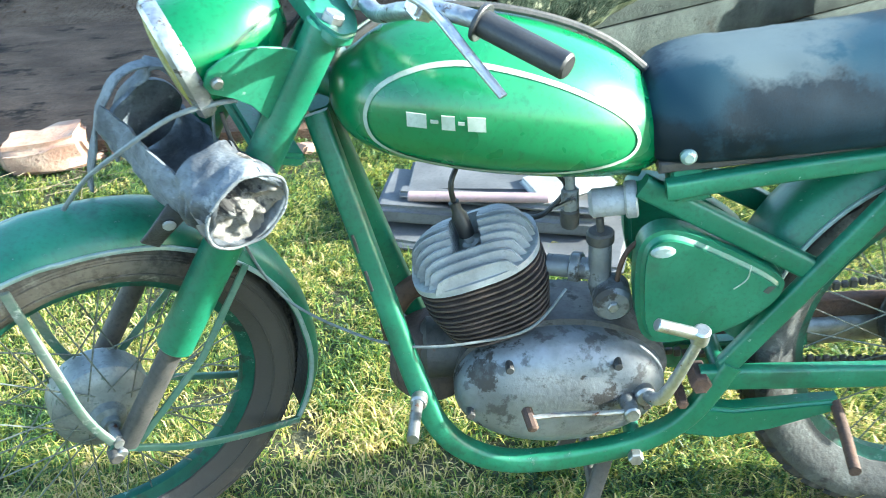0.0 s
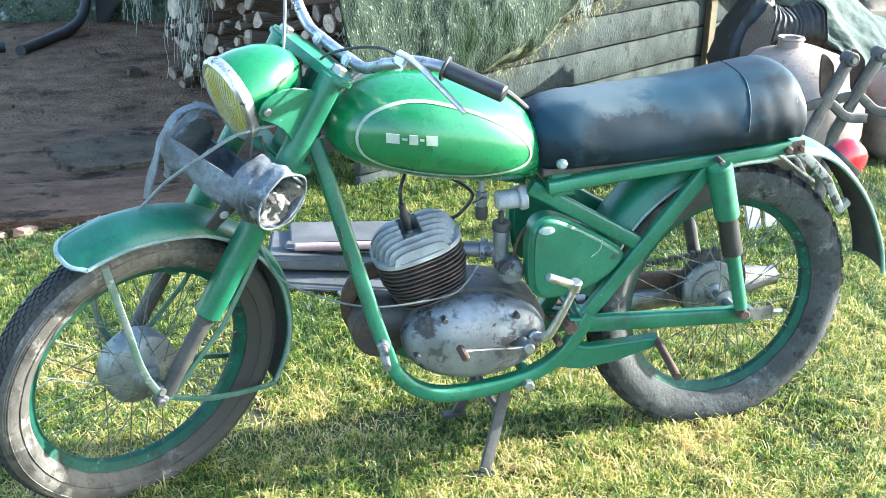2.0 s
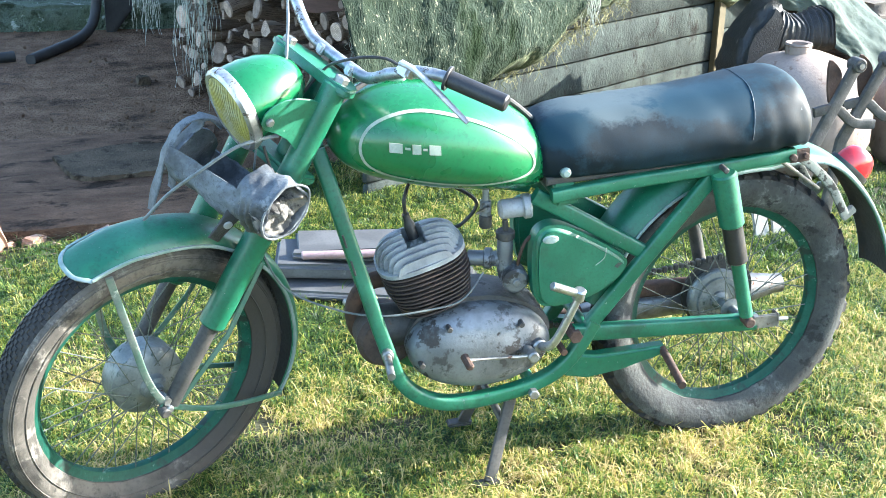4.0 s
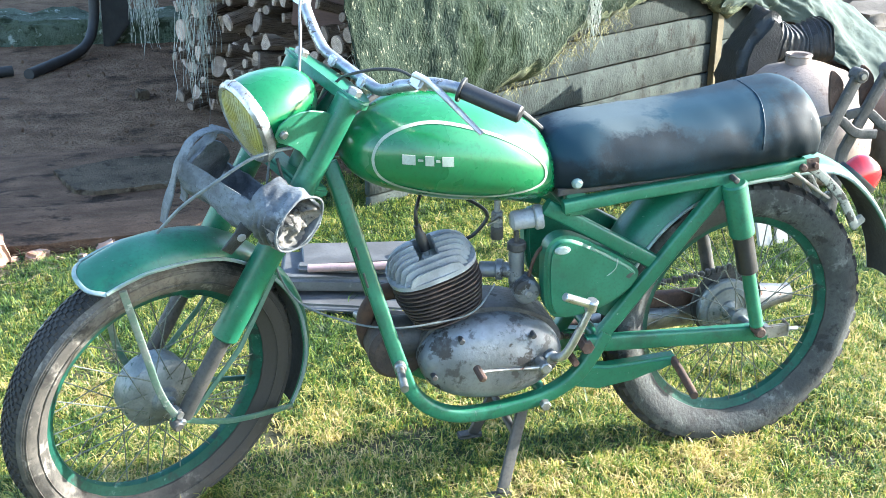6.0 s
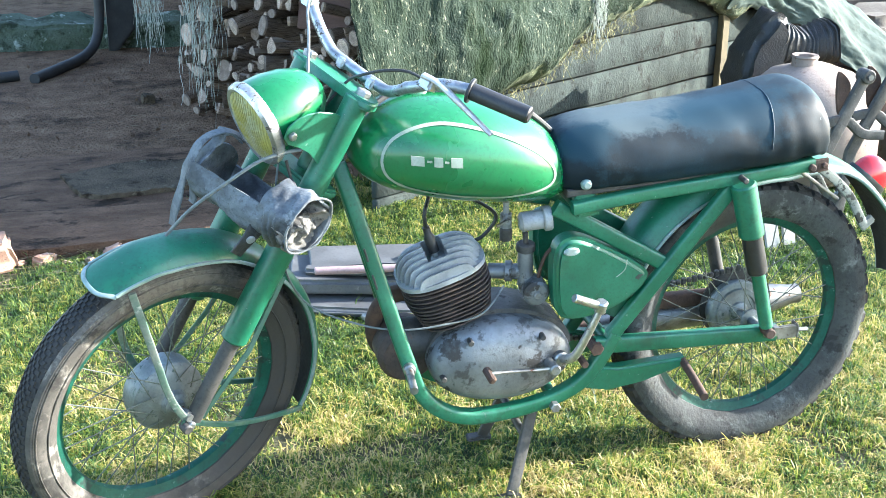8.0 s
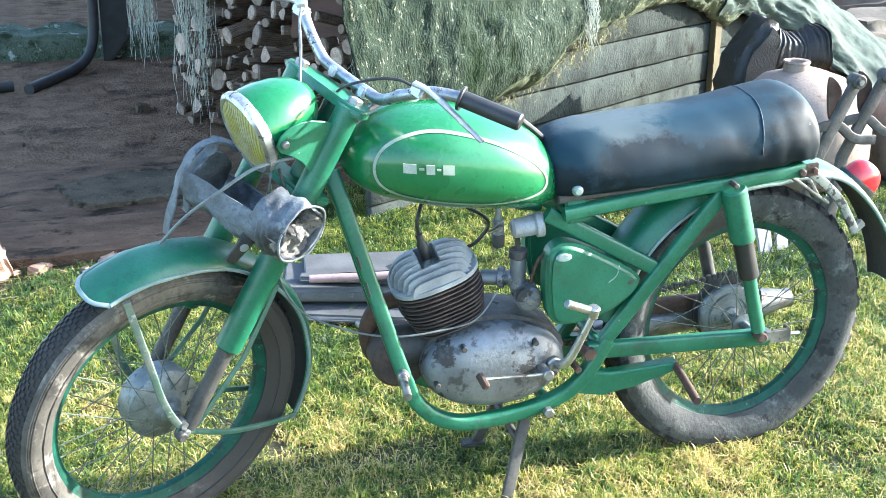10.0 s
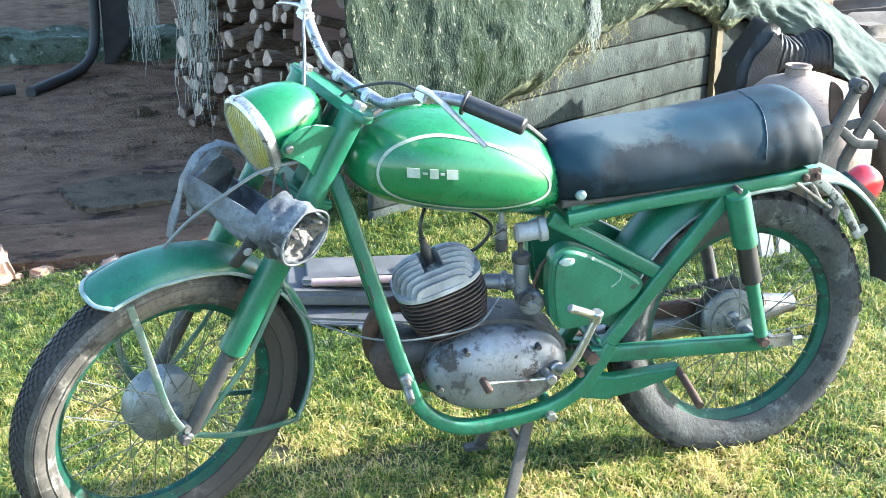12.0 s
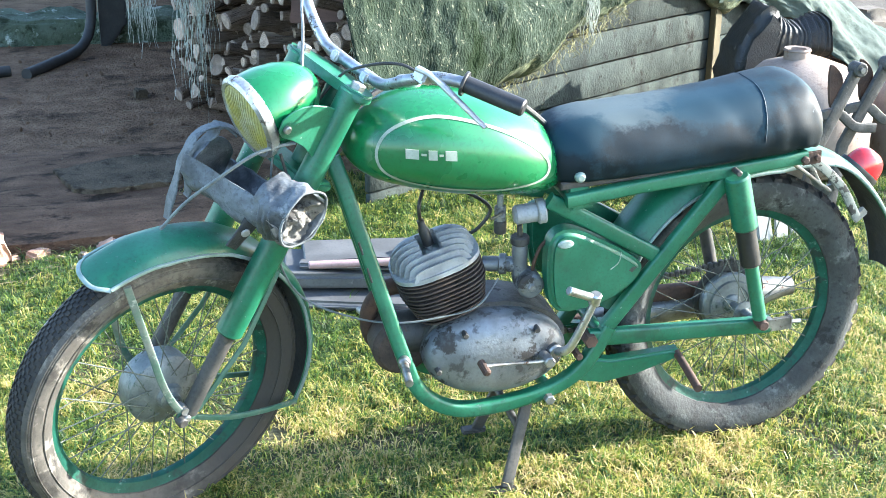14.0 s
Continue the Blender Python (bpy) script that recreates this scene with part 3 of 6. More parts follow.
for x, y, z, r in ((0.215, -0.112, 0.347, 0.016), (0.121, -0.12, 0.218, 0.012), (0.19, -0.108, 0.31, 0.009)):
    b = bmesh.new()
    rod(b, (x, y, z), (x, y + 0.05, z), r, 6, 0.002)
    part("frame_bolt", b, RUST if z > 0.3 else STEEL, BIKE)
for s in (-1, 1):
    b = bmesh.new()
    box(b, (0.05, 0.008, 0.034), pose(0.672, s * 0.104, 0.325), 0.003)
    box(b, (0.006, 0.03, 0.034), pose(0.697, s * 0.095, 0.325), 0.002)
    rod(b, (0.64, s * 0.1, 0.335), (0.64, s * 0.118, 0.335), 0.012, 6)
    rod(b, (0.685, s * 0.1, 0.325), (0.725, s * 0.1, 0.323), 0.005, 8)
    part("chain_adjuster", b, STEEL, BIKE)
    b = bmesh.new()
    tube(b, smooth_path([(0.418, s * 0.09, 0.272), (0.416, s * 0.115, 0.268), (0.408, s * 0.17, 0.26), (0.396, s * 0.238, 0.251)], 5), 0.0095, 12)
    part("passenger_footrest", b, RUST, BIKE, "rusty steel peg", true=True)
    b = bmesh.new()
    tube(b, smooth_path([(-0.238, s * 0.08, 0.348), (-0.244, s * 0.11, 0.352), (-0.252, s * 0.15, 0.35), (-0.26, s * 0.202, 0.345)], 4), 0.0088, 12, (1, 0, 0))
    rod(b, (-0.238, s * 0.075, 0.348), (-0.246, s * 0.125, 0.352), 0.013, 12, 0.003)
    part("footrest", b, STEEL, BIKE, "worn steel footrest", true=True)

# ---- fuel tank: rounded teardrop sections
TANKSECTIONS = [(-0.298, 0.838, 0.815, 0.015), (-0.29, 0.868, 0.795, 0.05), (-0.27, 0.893, 0.772, 0.088), (-0.23, 0.916, 0.748, 0.118), (-0.17, 0.929, 0.728, 0.135), (-0.10, 0.925, 0.71, 0.141),
                (-0.02, 0.906, 0.696, 0.138), (0.05, 0.877, 0.687, 0.127), (0.10, 0.845, 0.684, 0.108), (0.14, 0.803, 0.69, 0.08), (0.16, 0.77, 0.70, 0.05), (0.168, 0.74, 0.715, 0.015)]


TANKLINE = [(p.x, q.y, q.z, max(p.y, 0.012)) for p, q in zip(smooth_path([(s[0], s[3], 0) for s in TANKSECTIONS], 12), smooth_path([(s[0], s[1], s[2]) for s in TANKSECTIONS], 12))]


def tank_side(x, z):
    """How far the tank reaches out sideways at that place."""
    table = np.array(TANKLINE)
    top, low, wide = (float(np.interp(x, table[:, 0], table[:, k])) for k in (1, 2, 3))
    mid = low + (top - low) * 0.45
    h = (top - mid) if z > mid else (mid - low)
    k = min(1.0, abs(z - mid) / h)
    return wide * (1 - k ** 2.5) ** (1 / 2.1)


b = bmesh.new()
rings = []
for x, top, low, wide in TANKLINE[::2]:
    mid = low + (top - low) * 0.45
    loop = []
    for k in range(64):
        w = math.tau * k / 64
        c, s = math.cos(w), math.sin(w)
        loop.append(b.verts.new((x, wide * math.copysign(abs(c) ** (2 / 2.1), c), mid + ((top - mid) if s > 0 else (mid - low)) * math.copysign(abs(s) ** (2 / 2.5), s))))
    rings.append(loop)
for r, q in zip(rings, rings[1:]):
    for j in range(64):
        b.faces.new((r[j], r[(j + 1) % 64], q[(j + 1) % 64], q[j]))
b.faces.new(rings[0])
b.faces.new(rings[-1])
tank = part("fuel_tank", b, TANK, BIKE, "glossy green teardrop tank with cream outline", angle=60)
b = bmesh.new()
loop = smooth_path([(-0.245, 0, 0.838), (-0.225, 0, 0.872), (-0.18, 0, 0.892), (-0.125, 0, 0.896), (-0.06, 0, 0.882), (0.01, 0, 0.855), (0.07, 0, 0.819), (0.105, 0, 0.783), (0.108, 0, 0.755), (0.08, 0, 0.74), (0.0, 0, 0.733), (-0.075, 0, 0.741), (-0.15, 0, 0.757), (-0.205, 0, 0.776), (-0.238, 0, 0.802)], 8, closed=True)
outer, inner = [], []
centre = Vector((-0.07, 0, 0.81))
for i, p in enumerate(loop):
    d = (loop[(i + 1) % len(loop)] - loop[i - 1]).normalized()
    nrm = Vector((-d.z, 0, d.x))
    for store, k in ((outer, 0.0026), (inner, -0.0026)):
        c = p + nrm * k
        store.append(b.verts.new((c.x, -tank_side(c.x, c.z) - 0.0022, c.z)))
for i in range(len(loop)):
    j = (i + 1) % len(loop)
    b.faces.new((outer[i], outer[j], inner[j], inner[i]))
part("tank_stripe", b, CREAM, tank, "cream painted outline")


def on_tank(name, corners):
    """A small painted shape laid on the tank's flank."""
    b = bmesh.new()
    top = [b.verts.new((x, -tank_side(x, z) - 0.0024, z)) for x, z in corners]
    low = [b.verts.new((x, -tank_side(x, z) + 0.001, z)) for x, z in corners]
    b.faces.new(top)
    n = len(corners)
    for i in range(n):
        b.faces.new((top[i], top[(i + 1) % n], low[(i + 1) % n], low[i]))
    part(name, b, CREAM, tank, "cream painted mark", smooth=False)


def mark_box(x0, x1, z0, z1, drop):
    return [(x0, z0 - drop * x0), (x1, z0 - drop * x1), (x1, z1 - drop * x1), (x0, z1 - drop * x0)]


for x0, x1 in ((-0.192, -0.167), (-0.148, -0.131), (-0.115, -0.092)):
    on_tank("tank_mark", mark_box(x0, x1, 0.8015, 0.8205, 0.12))
for x0, x1 in ((-0.162, -0.152), (-0.127, -0.119)):
    on_tank("tank_mark", mark_box(x0, x1, 0.8095, 0.8135, 0.12))
b = bmesh.new()
tube(b, smooth_path([(-0.27, -0.035, 0.902), (-0.2, -0.01, 0.934), (-0.1, 0.0, 0.932), (0.0, 0, 0.907), (0.08, 0, 0.868), (0.14, 0, 0.815)], 6), 0.006, 8)
part("tank_trim", b, DARKSTEEL, tank, "dark seam strip")
b = bmesh.new()
lathe(b, [(0, 0), (0.03, 0), (0.031, 0.008), (0.025, 0.014), (0, 0.016)], pose(-0.15, 0.02, 0.925, 0, 8, 0), 24)
part("filler_cap", b, CHROME, tank)

# ---- seat
SEATROWS = [(0.118, 0.79, 0.718, 0.05), (0.13, 0.818, 0.716, 0.082), (0.155, 0.836, 0.715, 0.104), (0.21, 0.847, 0.716, 0.117), (0.30, 0.852, 0.719, 0.122), (0.40, 0.857, 0.724, 0.125), (0.50, 0.867, 0.729, 0.127),
            (0.56, 0.877, 0.732, 0.128), (0.625, 0.886, 0.735, 0.128), (0.665, 0.89, 0.738, 0.126), (0.698, 0.88, 0.742, 0.12), (0.723, 0.848, 0.748, 0.105), (0.734, 0.808, 0.756, 0.085)]
b = bmesh.new()
a_path = smooth_path([(s[0], s[3], 0) for s in SEATROWS], 5)
t_path = smooth_path([(s[0], s[1], s[2]) for s in SEATROWS], 5)
rings = []
for p, q in zip(a_path, t_path):
    loop = []
    for k in range(36):
        w = math.tau * k / 36
        c, s = math.cos(w), math.sin(w)
        e = 0.62 if s > 0 else 0.25
        z = q.z + (q.y - q.z) * (0.32 + (0.68 * abs(s) ** (0.85) if s > 0 else -0.32 * abs(s) ** 0.6))
        taper = 1.0 - 0.12 * max(0, s) - (0.03 if s < 0 else 0)
        dent = 0.0025 * noise.noise(Vector((p.x * 14, c * 3, s * 3)))
        loop.append(b.verts.new((p.x, (p.y + dent) * taper * math.copysign(abs(c) ** e, c), z + dent)))
    rings.append(loop)
for r, q in zip(rings, rings[1:]):
    for j in range(36):
        b.faces.new((r[j], r[(j + 1) % 36], q[(j + 1) % 36], q[j]))
b.faces.new(rings[0])
b.faces.new(rings[-1])
for v in b.verts:
    crease = max(0.0, (v.co.x - 0.6) / 0.14) * max(0.0, (0.88 - v.co.z) / 0.1) * 1.8
    v.co += noise.noise_vector(Vector((v.co.x * 40, v.co.y * 12, v.co.z * 14))) * 0.0036 * (0.4 + crease)
seat = part("seat", b, SEATSKIN, BIKE, "worn blue-black leatherette dual seat with dusty scuffs and a painted sunlit patch", angle=70)
b = bmesh.new()
seam = []
for k in range(25):
    w = math.pi * k / 24
    c, s = math.cos(w), math.sin(w)
    seam.append((0.575 + 0.012 * s, 0.1285 * (1 - 0.12 * s) * math.copysign(abs(c) ** 0.62, c) * 1.004, 0.732 + 0.147 * (0.32 + 0.68 * s ** 0.85) + 0.0015))
tube(b, seam, 0.0015, 6, (1, 0, 0))
part("seat_seam", b, SEATSKIN, seat)
b = bmesh.new()
slab_shape(b, [(0.14, 0.705), (0.69, 0.728), (0.69, 0.742), (0.14, 0.722)], -0.095, 0.095, 0.003, 1)
part("seat_base", b, DARKSTEEL, seat)
b = bmesh.new()
rod(b, (0.176, -0.116, 0.737), (0.176, -0.092, 0.737), 0.0115, 16, 0.005)
part("seat_knob", b, SILVER_PAINT, BIKE, "worn pale seat knob")

# ---- tool box
b = bmesh.new()
slab_shape(b, rounded([(0.114, 0.58), (0.131, 0.612), (0.169, 0.617), (0.236, 0.583), (0.314, 0.531), (0.324, 0.503), (0.296, 0.468), (0.235, 0.436), (0.158, 0.426), (0.124, 0.446), (0.113, 0.505)], 5), -0.112, -0.055, 0.012)
toolbox = part("tool_box", b, GREEN, BIKE, "scratched green side box")
b = bmesh.new()
lathe(b, [(0, 0), (0.011, 0), (0.012, 0.003), (0.009, 0.006), (0, 0.006)], pose(0.147, -0.112, 0.592, 90, 0, 0) @ Matrix.Diagonal((1.5, 0.8, 1, 1)), 16)
part("box_catch", b, SILVER_PAINT, toolbox)
b = bmesh.new()
tube(b, smooth_path([(0.272, -0.1128, 0.558), (0.268, -0.1128, 0.535), (0.25, -0.1128, 0.52)], 4), 0.0012, 5)
part("paint_scratch", b, CREAM, toolbox)
b = bmesh.new()
slab_shape(b, [(0.292, 0.512), (0.3, 0.52), (0.311, 0.519), (0.3, 0.507)], -0.1132, -0.1122, 0.0002, 1)
part("scuff_mark", b, DARKSTEEL, toolbox)
b = bmesh.new()
slab_shape(b, rounded([(0.12, 0.585), (0.16, 0.61), (0.24, 0.57), (0.31, 0.5), (0.24, 0.45), (0.14, 0.45)], 4), 0.055, 0.105, 0.01)
part("tool_box", b, GREEN, BIKE)

# ---- engine
b = bmesh.new()
slab_shape(b, rounded([(-0.15, 0.34), (-0.13, 0.395), (-0.07, 0.43), (0.02, 0.44), (0.1, 0.42), (0.165, 0.375), (0.172, 0.325), (0.13, 0.275), (0.03, 0.245), (-0.08, 0.252), (-0.135, 0.29)], 6), -0.06, 0.085, 0.018)
engine = part("engine_case", b, GRIMY, BIKE, "oil-stained cast alloy crankcase")
b = bmesh.new()
prof = []
for i in range(12):
    w = math.pi / 2 * i / 11
    prof.append((math.cos(w) ** 0.75 if i < 11 else 0.0, 0.052 * math.sin(w) ** 0.8))
lathe(b, [(1.0, -0.03)] + prof, pose(0.008, -0.062, 0.333, 90, 2, 0) @ Matrix.Diagonal((0.16, 0.097, 1, 1)), 48)
part("engine_cover", b, ALLOY, engine, "worn silver oval side cover", angle=60)
for x, z in ((-0.068, 0.402), (0.091, 0.394), (-0.128, 0.322), (0.135, 0.315)):
    b = bmesh.new()
    rod(b, (x, -0.112, z), (x, -0.09, z), 0.0065, 8, 0.001)
    part("cover_screw", b, DARKSTEEL, engine)
b = bmesh.new()
rod(b, (-0.2, 0.02, 0.36), (-0.12, 0.02, 0.36), 0.05, 20, 0.01)
part("engine_mount", b, DARKSTEEL, engine)
CYL = Matrix.Translation((-0.072, 0, 0.418)) @ pose(0, 0, 0, 0, -17, 0)


def rounded_box_outline(a, c, n=2.8, k=40):
    return [(a * math.copysign(abs(math.cos(math.tau * i / k)) ** (2 / n), math.cos(math.tau * i / k)), c * math.copysign(abs(math.sin(math.tau * i / k)) ** (2 / n), math.sin(math.tau * i / k))) for i in range(k)]


b = bmesh.new()
lathe(b, [(0, 0), (0.055, 0), (0.055, 0.12), (0, 0.12)], CYL, 24)
barrel = part("cylinder_barrel", b, IRON, engine, "sooty finned cast-iron barrel")
for i in range(11):
    b = bmesh.new()
    z = 0.012 + 0.0104 * i
    grow = 0.82 + 0.18 * min(1, i / 6)
    o = rounded_box_outline(0.096 * grow, 0.085 * grow)
    lo = [b.verts.new(CYL @ Vector((x, y, z - 0.0017))) for x, y in o]
    hi = [b.verts.new(CYL @ Vector((x, y, z + 0.0017))) for x, y in o]
    b.faces.new(lo[::-1])
    b.faces.new(hi)
    for j in range(40):
        b.faces.new((lo[j], lo[(j + 1) % 40], hi[(j + 1) % 40], hi[j]))
    part("barrel_fin", b, IRON, barrel)
b = bmesh.new()
o = rounded_box_outline(0.098, 0.088)
lo = [b.verts.new(CYL @ Vector((x, y, 0.124))) for x, y in o]
hi = [b.verts.new(CYL @ Vector((x, y, 0.134))) for x, y in o]
b.faces.new(lo[::-1])
b.faces.new(hi)
for j in range(40):
    b.faces.new((lo[j], lo[(j + 1) % 40], hi[(j + 1) % 40], hi[j]))
head = part("cylinder_head", b, HEADALLOY, engine, "grey weathered alloy finned cylinder head")
for i in range(12):
    y = -0.08 + 0.0145 * i
    k = 1 - abs(y) / 0.088
    wide = 0.05 + 0.047 * min(1, max(0.0, k) ** 0.55)
    tall = 0.012 + 0.045 * min(1, k ** 0.6)
    gap = 0.022 if abs(y) < 0.05 else 0
    spans = [(-wide, -gap), (gap, wide)] if gap else [(-wide, wide)]
    for x0, x1 in spans:
        b = bmesh.new()
        o = [(x0, 0.13)]
        for s in range(13):
            x = x0 + (x1 - x0) * s / 12
            o.append((x, 0.132 + tall * (1 - abs(x / wide) ** 4.5) ** 0.5))
        o.append((x1, 0.13))
        slab_shape(b, o[::-1], y - 0.0022, y + 0.0022, 0)
        part("head_fin", moved(b, CYL), HEADALLOY, head)
b = bmesh.new()
lathe(b, [(0, 0.13), (0.013, 0.13), (0.013, 0.15), (0.007, 0.152), (0.007, 0.175), (0, 0.175)], CYL, 12)
part("spark_plug", b, PALEPLASTIC, head, "white spark plug insulator")
b = bmesh.new()
lathe(b, [(0, 0.165), (0.012, 0.165), (0.012, 0.2), (0.008, 0.21), (0.008, 0.225), (0, 0.227)], CYL, 14)
part("plug_cap", b, GRIP, head, "black plug cap")
top = CYL @ Vector((0, 0, 0.225))
b = bmesh.new()
tube(b, smooth_path([top, top + Vector((0.0, 0.0, 0.04)), (-0.1, 0.05, 0.70), (-0.02, 0.06, 0.66), (0.03, 0.05, 0.62), (0.0, 0.05, 0.575), (-0.03, 0.06, 0.56)], 6), 0.0042, 8)
part("ignition_lead", b, BLACKCABLE, BIKE)
# exhaust on the far side
b = bmesh.new()
tube(b, smooth_path([(-0.15, 0.05, 0.46), (-0.21, 0.06, 0.45), (-0.245, 0.07, 0.39), (-0.23, 0.09, 0.31), (-0.17, 0.11, 0.27), (0.0, 0.125, 0.262), (0.33, 0.13, 0.27)], 6), 0.019, 16)
part("exhaust_pipe", b, RUST, BIKE, "rust-brown exhaust pipe")
b = bmesh.new()
lathe(b, [(0, 0), (0.02, 0), (0.038, 0.06), (0.04, 0.3), (0.036, 0.44), (0.024, 0.5), (0.024, 0.52), (0.02, 0.52), (0.0, 0.45)], along((0.31, 0.13, 0.27), (0.86, 0.135, 0.288)), 24)
part("muffler", b, STEEL, BIKE, "tarnished steel muffler")
b = bmesh.new()
lathe(b, [(0, -0.05), (0.062, -0.05), (0.066, -0.04), (0.066, 0.03), (0.055, 0.045), (0, 0.045)], pose(-0.185, 0.03, 0.335, 90, 0, 0), 28)
part("flywheel_cover", b, IRON, engine, "dark flywheel housing")
# carburettor
b = bmesh.new()
rod(b, (-0.005, -0.01, 0.52), (0.07, -0.035, 0.52), 0.017, 16, 0.002)
rod(b, (0.03, -0.02, 0.52), (0.045, -0.026, 0.52), 0.023, 16, 0.002)
carb = part("carburettor", b, ALLOY, engine, "grey cast carburettor")
b = bmesh.new()
rod(b, (0.07, -0.04, 0.49), (0.07, -0.04, 0.575), 0.017, 16, 0.003)
part("throttle_body", b, ALLOY, carb)
b = bmesh.new()
rod(b, (0.07, -0.04, 0.57), (0.07, -0.04, 0.59), 0.0205, 16, 0.003)
rod(b, (0.07, -0.04, 0.588), (0.068, -0.042, 0.615), 0.006, 10, 0.001)
part("throttle_cap", b, DARKSTEEL, carb)
b = bmesh.new()
rod(b, (0.085, -0.03, 0.487), (0.085, -0.082, 0.484), 0.029, 22, 0.006)
part("float_bowl", b, ALLOY, carb, "round float bowl")
b = bmesh.new()
rod(b, (0.085, -0.077, 0.484), (0.085, -0.088, 0.484), 0.009, 6, 0.002)
part("bowl_nut", b, STEEL, carb)
b = bmesh.new()
rod(b, (0.05, -0.055, 0.645), (0.105, -0.06, 0.65), 0.021, 20, 0.006)
rod(b, (0.1, -0.06, 0.65), (0.118, -0.062, 0.652), 0.027, 20, 0.003)
part("horn", b, HEADALLOY, BIKE, "small dull alloy horn under the tank")
b = bmesh.new()
rod(b, (0.026, -0.04, 0.69), (0.026, -0.04, 0.66), 0.007, 12, 0.001)
rod(b, (0.026, -0.04, 0.664), (0.026, -0.04, 0.63), 0.0125, 8, 0.002)
rod(b, (0.026, -0.056, 0.648), (0.026, -0.02, 0.648), 0.008, 10, 0.001)
tap = part("fuel_tap", b, ALLOY, BIKE, "small alloy fuel tap")
b = bmesh.new()
lathe(b, [(0, 0.0), (0.012, 0.0), (0.0135, 0.004), (0.0135, 0.026), (0.01, 0.03), (0, 0.03)], pose(0.026, -0.04, 0.602), 16)
part("sediment_bowl", b, DARKSTEEL, tap)
b = bmesh.new()
box(b, (0.028, 0.004, 0.007), pose(0.012, -0.058, 0.648, 0, -25, 0), 0.002)
part("tap_lever", b, STEEL, tap)
b = bmesh.new()
tube(b, smooth_path([(0.125, -0.07, 0.59), (0.105, -0.075, 0.575), (0.095, -0.07, 0.545), (0.093, -0.06, 0.515)], 5), 0.004, 8)
part("fuel_hose", b, RUST, BIKE, "brown fuel hose")
# levers
b = bmesh.new()
tube(b, smooth_path([(0.104, -0.095, 0.326), (0.112, -0.13, 0.334), (0.124, -0.15, 0.355), (0.146, -0.168, 0.42), (0.162, -0.177, 0.468)], 5), 0.009, 12, (0, 0, 1), scales=[1.25 - 0.35 * i / 20 for i in range(21)])
rod(b, (0.162, -0.17, 0.456), (0.163, -0.18, 0.484), 0.0135, 14, 0.003)
kick = part("kickstarter", b, CHROME, BIKE, "bright steel kickstart lever", true=True)
b = bmesh.new()
rod(b, (0.165, -0.174, 0.47), (0.092, -0.19, 0.504), 0.0095, 14, 0.002)
part("kick_pedal", b, CHROME, kick, true=True)
b = bmesh.new()
rod(b, (0.104, -0.08, 0.326), (0.104, -0.118, 0.326), 0.017, 14, 0.004)
part("kick_boss", b, STEEL, kick, true=True)
b = bmesh.new()
tube(b, smooth_path([(-0.085, -0.168, 0.343), (-0.03, -0.158, 0.337), (0.03, -0.148, 0.327), (0.076, -0.14, 0.321)], 4), 0.0042, 8)
rod(b, (0.076, -0.1, 0.32), (0.076, -0.152, 0.32), 0.013, 12, 0.003)
lever = part("gear_lever", b, STEEL, BIKE, "worn gear lever", true=True)
b = bmesh.new()
rod(b, (-0.087, -0.15, 0.348), (-0.08, -0.182, 0.33), 0.009, 10, 0.003)
part("gear_pedal", b, RUST, lever, true=True)
# slots in the near down tube
for z0, z1 in ((0.63, 0.602), (0.573, 0.541)):
    b = bmesh.new()
    sweep(b, [(-0.2592 - 0.244 * (z - 0.54), -0.0808 + 0.131 * (z - 0.54), z) for z in (z0, (z0 + z1) / 2, z1)], bar(0.0045, 0.003, 0.001, 1), (0, 1, 0))
    part("frame_slot", b, BLACKCABLE, BIKE, "dark slot")
# centre stand
b = bmesh.new()
for s in (-1, 1):
    sweep(b, [(0.085, s * 0.07, 0.21), (0.02, s * 0.125, 0.012)], bar(0.026, 0.012, 0.003), (0, 1, 0))
    box(b, (0.06, 0.03, 0.01), pose(0.012, s * 0.128, 0.006), 0.003)
rod(b, (0.06, -0.09, 0.135), (0.06, 0.09, 0.135), 0.009)
part("centre_stand", b, DARKSTEEL, BIKE, "dark steel centre stand")

